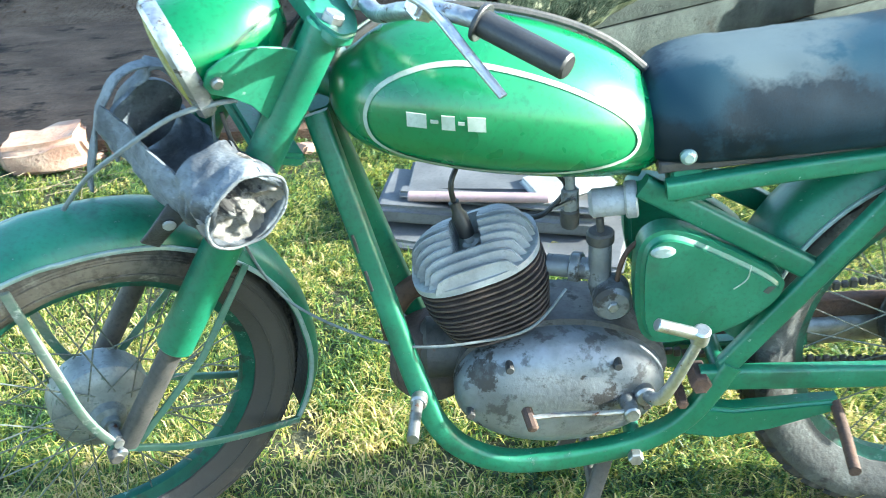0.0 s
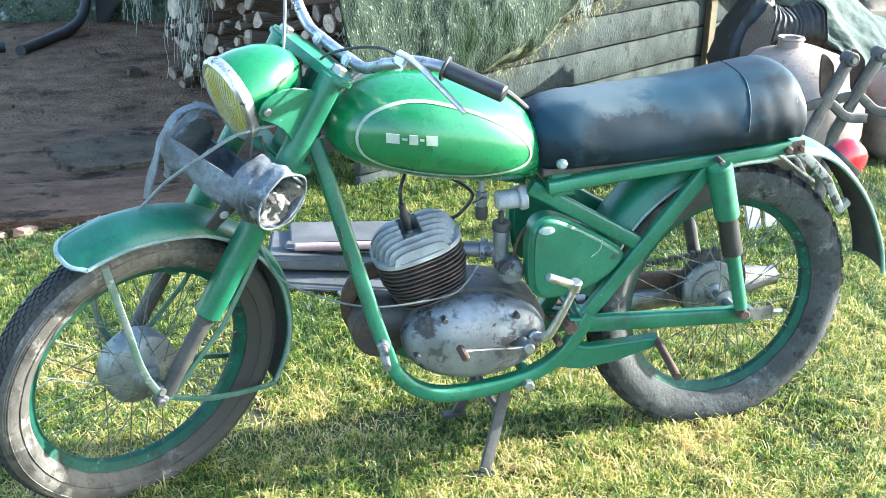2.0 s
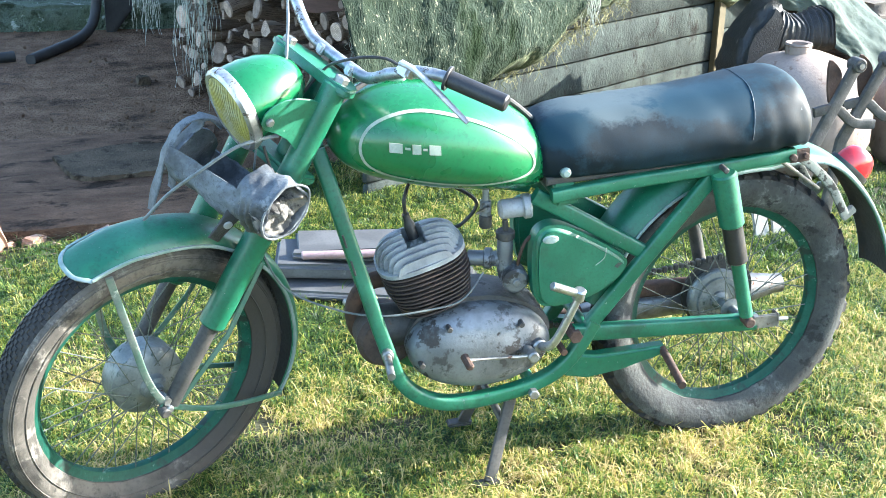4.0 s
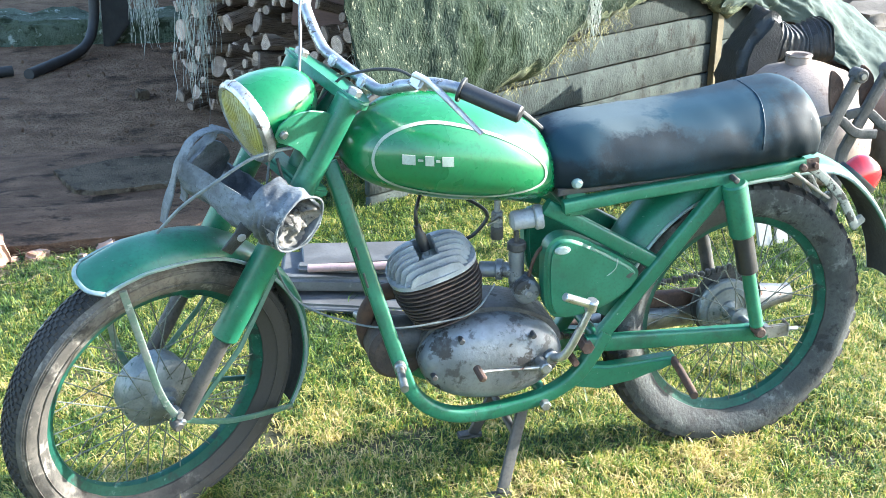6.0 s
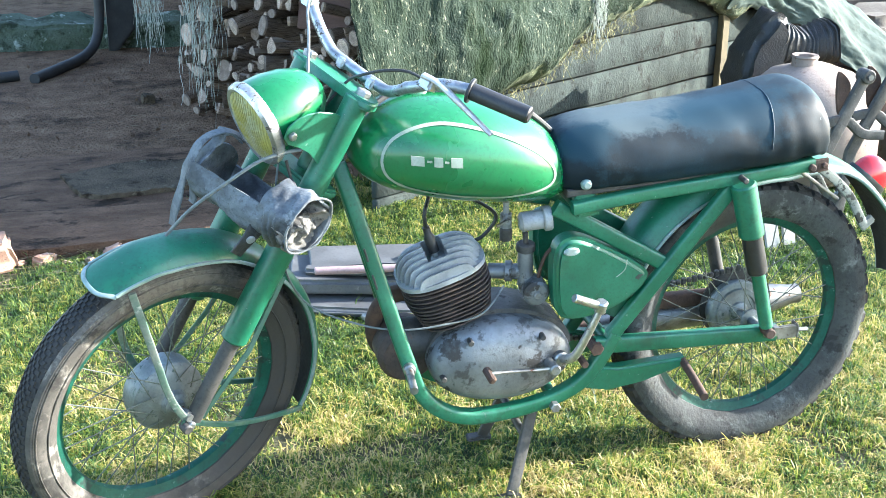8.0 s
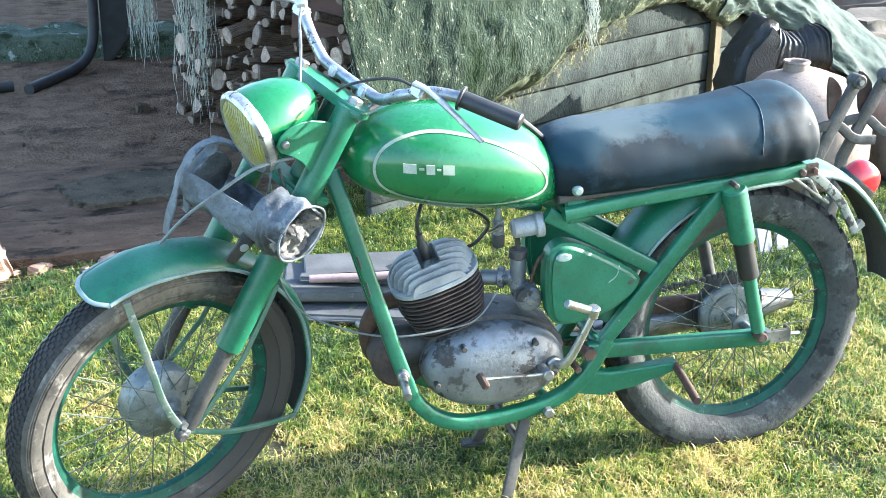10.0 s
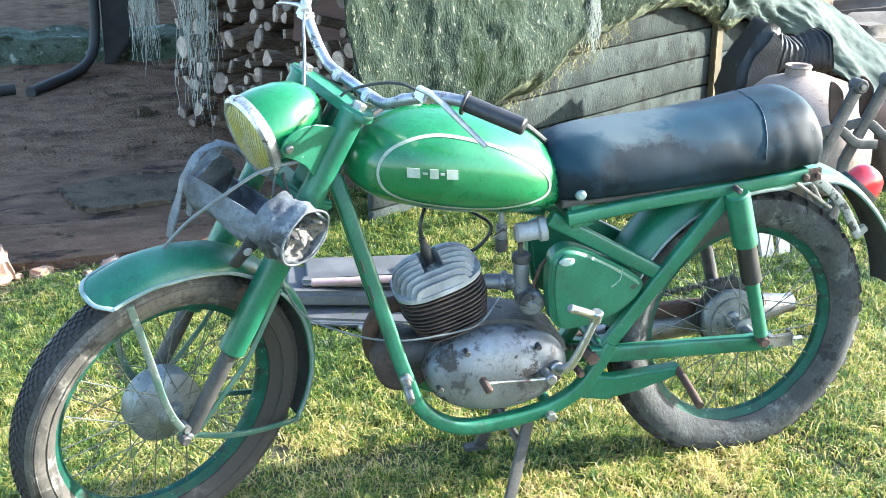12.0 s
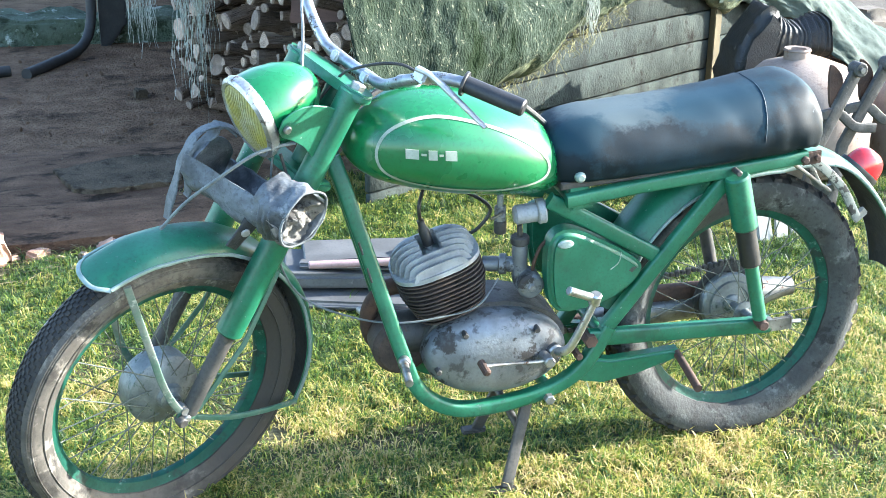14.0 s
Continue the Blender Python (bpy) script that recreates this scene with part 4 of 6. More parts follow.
# ---- wheels
def wheel(name, at, mirror=False, hub_r=0.072, rows=6, fine=120, deep=0.0045, crown=0.86, outer=0.3265):
    """A spoked wheel about the local y axis, under the motorcycle."""
    top = new(name)
    top.parent = BIKE
    top.matrix_world = at
    turn = pose(0, 0, 0, 90, 0, 0)
    w = 0.043
    b = bmesh.new()
    grow = outer - 0.3265
    side = [(0.25, -0.022), (0.262, -0.03), (0.283 + grow * 0.4, -w * 0.98), (0.298 + grow * 0.7, -w), (0.309 + grow, -w * 0.94)]
    if crown < 0.8:
        side += [(0.3135 + grow, -w * 0.86)]
    tread = []
    for k in range(rows + 1):
        u = -1 + 2 * k / rows
        tread.append((outer - (0.0125 if crown > 0.8 else 0.0095) * abs(u) ** 2.2, u * w * crown))
    lathe(b, side + tread + [(r, -z) for r, z in side[::-1]], turn, fine, True)
    blocks = []
    for f in b.faces:
        c = f.calc_center_median()
        r = math.hypot(c.x, c.z)
        f.material_index = 0 if r > 0.3095 + grow and abs(c.y) < w * crown else 1
        if r > 0.3095 + grow and abs(c.y) < w * crown:
            around = int((math.atan2(c.z, c.x) + math.pi) / math.tau * fine)
            across = int((c.y + w * crown) / (2 * w * crown) * rows)
            if (around + across) % 2 == 0:
                blocks.append(f)
    got = bmesh.ops.extrude_discrete_faces(b, faces=blocks)
    for f in got["faces"]:
        c = f.calc_center_median()
        out = Vector((c.x, 0, c.z)).normalized()
        for v in f.verts:
            v.co = c + (v.co - c) * 0.86 + out * deep * (1.35 if rows == 4 and abs(c.y) > w * 0.4 else 1.0)
    jitter(b, 0.0012 if mirror else 0.0025, 34)
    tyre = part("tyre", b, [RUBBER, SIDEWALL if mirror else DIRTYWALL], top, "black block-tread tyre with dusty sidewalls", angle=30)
    for r, z in ((0.302, w + 0.0005), (0.306, w * 0.975), (0.31, w * 0.94), (0.275, w * 0.93)) if mirror else ():
        for s in (-1, 1):
            b2 = bmesh.new()
            tube(b2, [(r * math.cos(math.tau * i / 72), s * (z - 0.001), r * math.sin(math.tau * i / 72)) for i in range(72)], 0.0017, 5, (0, 1, 0), True)
            part("moulding_ring", b2, SIDEWALL if mirror else DIRTYWALL, tyre)
    for o in tyre.children:
        o.matrix_parent_inverse = Matrix()
    b = bmesh.new()
    lathe(b, [(0.258, -0.031), (0.262, -0.034), (0.263, -0.028), (0.25, -0.024), (0.238, -0.012), (0.236, 0), (0.238, 0.012), (0.25, 0.024), (0.263, 0.028), (0.262, 0.034), (0.258, 0.031), (0.246, 0.021), (0.232, 0.012), (0.2295, 0), (0.232, -0.012), (0.246, -0.021)], turn @ Matrix.Diagonal((1, 1, 0.72, 1)), 96, True)
    part("rim", b, RIM, top, "green painted rim with scuffed paint")
    b = bmesh.new()
    s = -1 if mirror else 1
    if mirror:
        prof = [(0, -0.06), (0.014, -0.06), (0.016, -0.05), (0.026, -0.046), (0.03, -0.034), (0.05, -0.028), (hub_r * 0.9, -0.02), (hub_r, -0.01), (hub_r, 0.035), (hub_r * 0.93, 0.044), (0.03, 0.05), (0.014, 0.06), (0, 0.06)]
        lathe(b, prof, turn @ Matrix.Diagonal((1, 1, -1, 1)), 44)
    else:
        prof = [(0, -0.07), (0.01, -0.07), (0.012, -0.045), (0.027, -0.043), (0.027, -0.039), (0.014, -0.034), (0.014, 0.002), (0.024, 0.008), (0.026, 0.014), (hub_r * 0.62, 0.016), (hub_r * 0.65, 0.012), (hub_r * 0.8, 0.012), (hub_r * 0.83, 0.018), (hub_r, 0.02), (hub_r * 1.05, 0.024), (hub_r * 1.05, 0.034), (hub_r * 0.98, 0.038), (hub_r * 0.95, 0.06), (0.035, 0.066), (0.012, 0.09), (0, 0.09)]
        lathe(b, prof, turn @ Matrix.Diagonal((1, 1, -1, 1)), 44)
    part("hub", b, HUBALLOY, top, "dull alloy brake hub")
    b = bmesh.new()
    half = 0.1 if mirror else 0.135
    rod(b, (0, -half, 0), (0, half, 0), 0.0085, 12)
    rod(b, (0, 0.007 - half, 0), (0, 0.02 - half, 0), 0.0125, 6)
    rod(b, (0, half - 0.02, 0), (0, half - 0.007, 0), 0.0125, 6)
    part("axle", b, STEEL, top)
    b = bmesh.new()
    rod(b, (0, 0, 0), (0, 0, 1), 0.0014, 6)
    spoke_mesh = bpy.data.meshes.new("spoke")
    b.to_mesh(spoke_mesh)
    b.free()
    spoke_mesh.materials.append(SPOKE)
    for i in range(36):
        a = math.tau * i / 36
        side = -1 if i % 2 else 1
        lean = radians(38) * (1 if (i // 2) % 2 else -1)
        hr = (0.046 if side == -1 else hub_r * 0.95) if mirror else (0.026 if side == -1 else hub_r * 0.97)
        hy = (0.028 if side == 1 else -0.04) if not mirror else (0.034 if side == 1 else -0.03)
        p = Vector((hr * math.cos(a + lean), hy, hr * math.sin(a + lean)))
        q = Vector((0.233 * math.cos(a), 0.006 * side, 0.233 * math.sin(a)))
        o = new("spoke", spoke_mesh)
        o.parent = top
        o.matrix_basis = along(p, q) @ Matrix.Diagonal((1, 1, (q - p).length, 1))
    for o in top.children:
        o.matrix_parent_inverse = Matrix()
    return top


def settle(root):
    """Children built in their parent's own axes."""
    for o in root.children_recursive:
        o.matrix_parent_inverse = Matrix()


rear_wheel = wheel("rear_wheel", Matrix.Translation((0.623, 0, 0.325)) @ pose(0, 0, 0, 0, 17, 0), rows=4, fine=84, deep=0.006, outer=0.335)
front_wheel = wheel("front_wheel", AXLE, mirror=True, hub_r=0.08, rows=8, fine=190, deep=0.003, crown=0.68)
# sprocket and chain on the far side of the rear hub
b = bmesh.new()
lathe(b, [(0.05, 0.05), (0.088, 0.05), (0.09, 0.053), (0.088, 0.056), (0.05, 0.056)], Matrix.Translation(REAR) @ pose(0, 0, 0, 90, 0, 0) @ Matrix.Diagonal((1, 1, -1, 1)), 44, True)
part("sprocket", b, DARKSTEEL, BIKE)
for z0, z1 in ((0.395, 0.42), (0.3, 0.243)):
    for i in range(34):
        t = i / 33
        b = bmesh.new()
        box(b, (0.0115, 0.01, 0.016 if i % 2 else 0.011), pose(0.17 + 0.45 * t, 0.053, z0 + (z1 - z0) * t - 0.012 * math.sin(math.pi * t)), 0.002, 1)
        part("chain_link", b, DARKSTEEL, BIKE)

# ---- rear shocks
for s in (-1, 1):
    top_, low_ = Vector((0.517, s * 0.122, 0.72)), Vector((0.612, s * 0.122, 0.345))
    d = low_ - top_
    b = bmesh.new()
    rod(b, top_ + d * 0.03, top_ + d * 0.36, 0.0275, 20, 0.004)
    # near shock green, far one coloured grey with a dark rod
    shock = part("shock_absorber", b, GREEN if s < 0 else HUBALLOY, BIKE, "green shock shroud over a black sleeve" if s < 0 else "dull grey shock shroud over a black sleeve")
    b = bmesh.new()
    rod(b, top_ + d * 0.35, top_ + d * 0.60, 0.0225, 20, 0.003)
    part("shock_sleeve", b, GRIP, shock, "black rubber sleeve")
    b = bmesh.new()
    rod(b, top_ + d * 0.59, top_ + d * 0.97, 0.0155, 16, 0.002)
    part("shock_rod", b, GREEN if s < 0 else DARKSTEEL, shock)
    for p in (top_, low_):
        b = bmesh.new()
        rod(b, p + Vector((0, -0.02, 0)), p + Vector((0, 0.02, 0)), 0.012 if p is low_ else 0.0065, 12, 0.002)
        part("shock_bolt", b, RUST if p is low_ else DARKSTEEL, shock)


# ---- mudguards
def tip_skirt(a, spans):
    """The skirt grows shallower towards the front end."""
    return min(1.0, 0.35 + 0.65 * abs(spans[-1][0] - a) / 22)


def tip_turn(a, u, spans):
    """How far, in radians, the corners of the front end are rounded back."""
    return radians(4) * abs(u) ** 3 * max(0.0, 1 - abs(spans[-1][0] - a) / 16)


def guard(name, centre, spans, width, skirt, label, m=None, stripe=True, parent=BIKE, tip=False, tail=False):
    """An arched mudguard swept about centre in the xz plane; spans: (degrees, crown radius)."""
    angles = np.linspace(spans[0][0], spans[-1][0], 56)
    b = bmesh.new()
    outer, inner = [], []
    for a in angles:
        r = float(np.interp(a, [s[0] for s in spans], [s[1] for s in spans])) if spans[0][0] < spans[-1][0] else float(np.interp(-a, [-s[0] for s in spans], [s[1] for s in spans]))
        w = radians(a)
        d = Vector((math.cos(w), 0, math.sin(w)))
        for store, shrink in ((outer, 0.0), (inner, 0.003)):
            row = []
            for k in range(15):
                u = -1 + 2 * k / 14
                drop = skirt * (1 - math.sqrt(max(0.0, 1 - abs(u) ** 2.6))) * (tip_skirt(a, spans) if tip else float(np.interp(a, (64, 84), (0.32, 1.0))) if tail else 1.0)
                if tip:
                    d = Vector((math.cos(w - tip_turn(a, u, spans)), 0, math.sin(w - tip_turn(a, u, spans))))
                row.append(b.verts.new(Vector(centre) + d * (r - drop - shrink) + Vector((0, u * (width - shrink), 0))))
            store.append(row)
    n = len(angles)
    for i in range(n - 1):
        for k in range(14):
            b.faces.new((outer[i][k], outer[i][k + 1], outer[i + 1][k + 1], outer[i + 1][k]))
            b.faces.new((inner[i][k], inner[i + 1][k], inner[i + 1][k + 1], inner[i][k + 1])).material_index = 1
        for k in (0, 14):
            b.faces.new((outer[i][k], outer[i + 1][k], inner[i + 1][k], inner[i][k]))
    for i in (0, n - 1):
        for k in range(14):
            b.faces.new((outer[i][k], inner[i][k], inner[i][k + 1], outer[i][k + 1]))
    if m:
        moved(b, m)
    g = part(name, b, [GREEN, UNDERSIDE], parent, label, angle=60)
    if stripe:
        for s in (-1, 1):
            b = bmesh.new()
            pts = []
            for a in angles:
                r = float(np.interp(a, [q[0] for q in spans], [q[1] for q in spans])) if spans[0][0] < spans[-1][0] else float(np.interp(-a, [-q[0] for q in spans], [q[1] for q in spans]))
                w = radians(a) - (tip_turn(a, 1, spans) if tip else 0)
                pts.append(Vector(centre) + Vector((math.cos(w), 0, math.sin(w))) * (r - skirt * (tip_skirt(a, spans) if tip else float(np.interp(a, (64, 84), (0.32, 1.0))) if tail else 1.0) + 0.002) + Vector((0, s * (width + 0.001), 0)))
            sweep(b, pts, bar(0.007, 0.006, 0.002, 2), (0, 1, 0))
            if m:
                moved(b, m)
            part("mudguard_edge", b, SILVER_PAINT, g, "silver painted rolled edge")
    return g


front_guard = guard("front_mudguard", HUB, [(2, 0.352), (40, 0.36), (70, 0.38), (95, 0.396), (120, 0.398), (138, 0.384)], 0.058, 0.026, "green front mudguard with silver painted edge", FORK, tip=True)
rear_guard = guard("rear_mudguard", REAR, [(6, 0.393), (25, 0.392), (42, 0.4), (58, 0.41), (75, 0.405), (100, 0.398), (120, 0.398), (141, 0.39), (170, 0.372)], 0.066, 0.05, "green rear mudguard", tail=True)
b = bmesh.new()
lip = []
TIP = radians(138)
for k in range(21):
    u = -1 + 2 * k / 20
    lip.append(FORK @ (HUB + Vector((math.cos(TIP - radians(4) * abs(u) ** 3), 0, math.sin(TIP - radians(4) * abs(u) ** 3))) * (0.3845 - 0.026 * 0.35 * (1 - math.sqrt(max(0.0, 1 - abs(u) ** 2.6)))) + Vector((0, u * 0.0585, 0))))
sweep(b, lip, bar(0.005, 0.009, 0.002, 2), FORK.to_3x3() @ Vector((-math.sin(TIP), 0, math.cos(TIP))))
part("mudguard_lip", b, SILVER_PAINT, front_guard, "silver painted front lip")
# stays of the front mudguard, in the front wheel's own axes
for s in (-1, 1):
    b = bmesh.new()
    sweep(b, [AXLE @ Vector(p) for p in smooth_path([(-0.238, s * 0.066, 0.236), (-0.18, s * 0.073, 0.17), (-0.122, s * 0.08, 0.104), (-0.081, s * 0.086, 0.056), (-0.038, s * 0.09, 0.017), (0.012, s * 0.092, -0.015)], 4)], bar(0.015, 0.007, 0.002), (0, 1, 0))
    part("mudguard_stay", b, STAYPAINT, front_guard, "worn pale mudguard stay", true=True)
    b = bmesh.new()
    sweep(b, [AXLE @ Vector(p) for p in smooth_path([(-0.01, s * 0.092, -0.012), (0.112, s * 0.088, -0.013), (0.213, s * 0.078, 0.001), (0.325, s * 0.064, 0.029)], 4)], bar(0.012, 0.007, 0.002), (0, 1, 0))
    part("mudguard_stay", b, STAYGREEN, front_guard, true=True)
    b = bmesh.new()
    sweep(b, [AXLE @ Vector(p) for p in ((0.037, s * 0.09, 0.0), (0.082, s * 0.085, 0.162), (0.092, s * 0.073, 0.33))], bar(0.011, 0.006, 0.002), (0, 1, 0))
    part("mudguard_stay", b, STAYGREEN, front_guard, true=True)
    b = bmesh.new()
    rod(b, AXLE @ Vector((0.008, s * 0.08, -0.013)), AXLE @ Vector((0.008, s * 0.108, -0.013)), 0.0085, 10, 0.002)
    part("stay_nut", b, STEEL, front_guard, true=True)
# braces of the rear mudguard
for s in (-1, 1):
    b = bmesh.new()
    sweep(b, smooth_path([(0.688, s * 0.1, 0.722), (0.715, s * 0.096, 0.712), (0.76, s * 0.088, 0.676), (0.8, s * 0.082, 0.635), (0.832, s * 0.078, 0.585), (0.848, s * 0.076, 0.557)], 5), bar(0.02, 0.008, 0.002), (0, 1, 0))
    brace = part("guard_brace", b, BRACE, rear_guard, "chipped pale and black brace")
    b = bmesh.new()
    box(b, (0.036, 0.012, 0.022), pose(0.858, s * 0.072, 0.56, 0, -40, 0), 0.003)
    part("brace_clip", b, HUBALLOY, brace)
    b = bmesh.new()
    tube(b, [(0.664, s * 0.09, 0.712), (0.775, s * 0.075, 0.628)], 0.0045, 10)
    part("guard_brace", b, STEEL, rear_guard)
    b = bmesh.new()
    box(b, (0.045, 0.006, 0.03), pose(0.7, s * 0.108, 0.726, 0, -4, 0), 0.002)
    rod(b, (0.682, s * 0.1, 0.724), (0.682, s * 0.12, 0.724), 0.009, 10, 0.003)
    rod(b, (0.712, s * 0.1, 0.726), (0.712, s * 0.117, 0.726), 0.007, 10, 0.002)
    part("rail_end_plate", b, RUST, rear_guard, "rusty bolted end plate")
TAIL_AT = Matrix.Translation((0.889, 0, 0.638)) @ pose(0, 0, 0, 0, 41, 0)
b = bmesh.new()
dome = [(math.cos(radians(6 * k)) ** 0.7 if k < 15 else 0.0, math.sin(radians(6 * k))) for k in range(16)]
lathe(b, [(0, 0.0)] + dome, TAIL_AT @ Matrix.Translation((0.004, 0, 0.004)) @ Matrix.Diagonal((0.05, 0.031, 0.05, 1)), 32)
lamp = part("tail_lamp", b, RED, BIKE, "red tail lamp on a black gasket", angle=60)
b = bmesh.new()
lathe(b, [(0, -0.012), (1.0, -0.012), (1.04, 0.0), (1.0, 0.006), (0, 0.006)], TAIL_AT @ Matrix.Diagonal((0.055, 0.034, 1, 1)), 32)
part("gasket", b, GRIP, lamp, "black rubber gasket")

# ---------------------------------------------------------------- motorcycle: steered front
def F(x, y, z):
    return FORK @ Vector((x, y, z))


for s in (-1, 1):
    b = bmesh.new()
    rod(b, F(-0.045, s * 0.088, 0.0), F(-0.055, s * 0.088, -0.30), 0.0255, 20, 0.003)
    rod(b, F(-0.055, s * 0.088, -0.28), F(-0.066, s * 0.088, -0.545), 0.0285, 20, 0.005)
    leg = part("fork_leg", b, GREEN, BIKE, "green fork leg shroud over a dark slider")
    b = bmesh.new()
    rod(b, F(-0.066, s * 0.088, -0.53), F(-0.078, s * 0.09, -0.74), 0.0175, 18, 0.003)
    part("fork_slider", b, DARKSTEEL, leg, "dark bare slider")
    b = bmesh.new()
    box(b, (0.034, 0.016, 0.034), FORK @ pose(-0.09, s * 0.092, -0.745), 0.006)
    rod(b, F(-0.095, s * 0.09, -0.753), F(-0.095, s * 0.112, -0.753), 0.012, 12, 0.003)
    part("axle_lug", b, DARKSTEEL, leg)
b = bmesh.new()
o = [(-0.058, -0.118), (-0.022, -0.121), (0.008, -0.06), (0.016, 0), (0.008, 0.06), (-0.022, 0.121), (-0.058, 0.118), (-0.062, 0)]
pts = smooth_path([(x, y, 0) for x, y in o], 5, closed=True)
lo = [b.verts.new(FORK @ Vector((p.x, p.y, -0.013))) for p in pts]
hi = [b.verts.new(FORK @ Vector((p.x, p.y, 0.006))) for p in pts]
b.faces.new(lo)
b.faces.new(hi)
for i in range(len(pts)):
    j = (i + 1) % len(pts)
    b.faces.new((lo[i], lo[j], hi[j], hi[i]))
bmesh.ops.bevel(b, geom=[e for e in b.edges if len(e.link_faces) == 2 and max(len(f.verts) for f in e.link_faces) > 8], offset=0.005, segments=3, affect="EDGES")
yoke = part("top_yoke", b, GREEN, BIKE, "green pressed top yoke")
for s in (-1, 1):
    b = bmesh.new()
    rod(b, F(-0.042, s * 0.092, 0.004), F(-0.042, s * 0.092, 0.018), 0.015, 6, 0.002)
    part("yoke_nut", b, STEEL, yoke)
b = bmesh.new()
box(b, (0.07, 0.2, 0.02), FORK @ pose(-0.03, 0, -0.2), 0.006)
part("lower_yoke", b, GREEN, BIKE)
b = bmesh.new()
bars = [(0.015, 0.05, 0.025), (0.012, 0.1, 0.03), (0.0, 0.16, 0.065), (0.005, 0.22, 0.1), (0.045, 0.28, 0.118), (0.085, 0.36, 0.125)]
full = [(x, -y, z) for x, y, z in bars[::-1]] + [(0.015, 0, 0.024)] + bars
tube(b, [FORK @ p for p in smooth_path(full, 6)], 0.0115, 14, (0, 0, 1))
handlebar = part("handlebar", b, PITTED, BIKE, "pitted chrome handlebar")
for s in (-1, 1):
    b = bmesh.new()
    rod(b, F(0.032, s * 0.262, 0.114), F(0.088, s * 0.372, 0.126), 0.0165, 18, 0.003)
    rod(b, F(0.032, s * 0.262, 0.114), F(0.035, s * 0.267, 0.1145), 0.024, 18, 0.001)
    part("grip", b, GRIP, handlebar, "black rubber grip")
    b = bmesh.new()
    path = smooth_path([(-0.02, s * 0.19, 0.1), (-0.005, s * 0.225, 0.1), (0.012, s * 0.28, 0.087), (0.04, s * 0.35, 0.067)], 5)
    sweep(b, [FORK @ p for p in path], bar(0.013, 0.006, 0.002), (0, 0, 1), scales=[1.35 - 0.5 * i / len(path) for i in range(len(path))])
    part("brake_lever", b, CHROME, handlebar, "polished alloy lever")
    b = bmesh.new()
    box(b, (0.03, 0.035, 0.022), FORK @ pose(-0.005, s * 0.2, 0.09, 0, 0, 0), 0.005)
    part("lever_clamp", b, CHROME, handlebar)
    b = bmesh.new()
    box(b, (0.03, 0.022, 0.022), FORK @ pose(0.013, s * 0.05, 0.022), 0.004)
    part("bar_clamp", b, CHROME, handlebar)
# headlamp, level with the ground
LAMP = FORK @ Matrix.Translation((-0.174, 0, -0.122)) @ pose(0, 0, 0, 0, -RAKE - 16, 0) @ pose(0, 0, 0, 0, -90, 0) @ Matrix.Scale(0.94, 4)
b = bmesh.new()
lathe(b, [(0.084, 0.0), (0.085, -0.02), (0.083, -0.05), (0.074, -0.09), (0.058, -0.125), (0.032, -0.15), (0, -0.158)], LAMP, 40)
headlamp = part("headlamp", b, TANK, BIKE, "green headlamp shell with chrome rim", angle=70)
b = bmesh.new()
lathe(b, [(0.086, -0.012), (0.0905, -0.004), (0.09, 0.008), (0.083, 0.014), (0.077, 0.012), (0.077, 0.004)], LAMP, 48, True)
part("lamp_rim", b, PITTED, headlamp, "pitted chrome rim")
b = bmesh.new()
prof = [(0.078 * math.cos(math.pi / 2 * i / 8), 0.007 + 0.012 * math.sin(math.pi / 2 * i / 8)) for i in range(9)]
lathe(b, prof, LAMP, 48)
glass = part("lamp_lens", b, LENS, headlamp, "ribbed yellow glass lens", angle=70)
for i in range(-8, 9):
    y = i * 0.0085
    h = math.sqrt(max(0, 0.075 ** 2 - y * y))
    b = bmesh.new()
    pts = [LAMP @ Vector((h * k / 6, y, 0.0075 + 0.0125 * math.sqrt(max(0, 1 - (y * y + (h * k / 6) ** 2) / 0.078 ** 2)))) for k in range(-6, 7)]
    tube(b, pts, 0.0013, 5)
    part("lens_rib", b, LENS, glass)
for s in (-1, 1):
    b = bmesh.new()
    o = [(-0.174, -0.109), (-0.176, -0.088), (-0.164, -0.069), (-0.144, -0.054), (-0.12, -0.045), (-0.087, -0.041), (-0.05, -0.045), (-0.045, -0.165), (-0.064, -0.149), (-0.101, -0.128), (-0.13, -0.121), (-0.16, -0.119)]
    slab_shape(b, o, s * 0.087, s * 0.091, 0.001, 1)
    part("lamp_bracket", moved(b, FORK), GREEN, BIKE)
    b = bmesh.new()
    rod(b, F(-0.16, s * 0.08, -0.101), F(-0.16, s * 0.099, -0.101), 0.008, 8, 0.002)
    part("bracket_bolt", b, STEEL, BIKE)

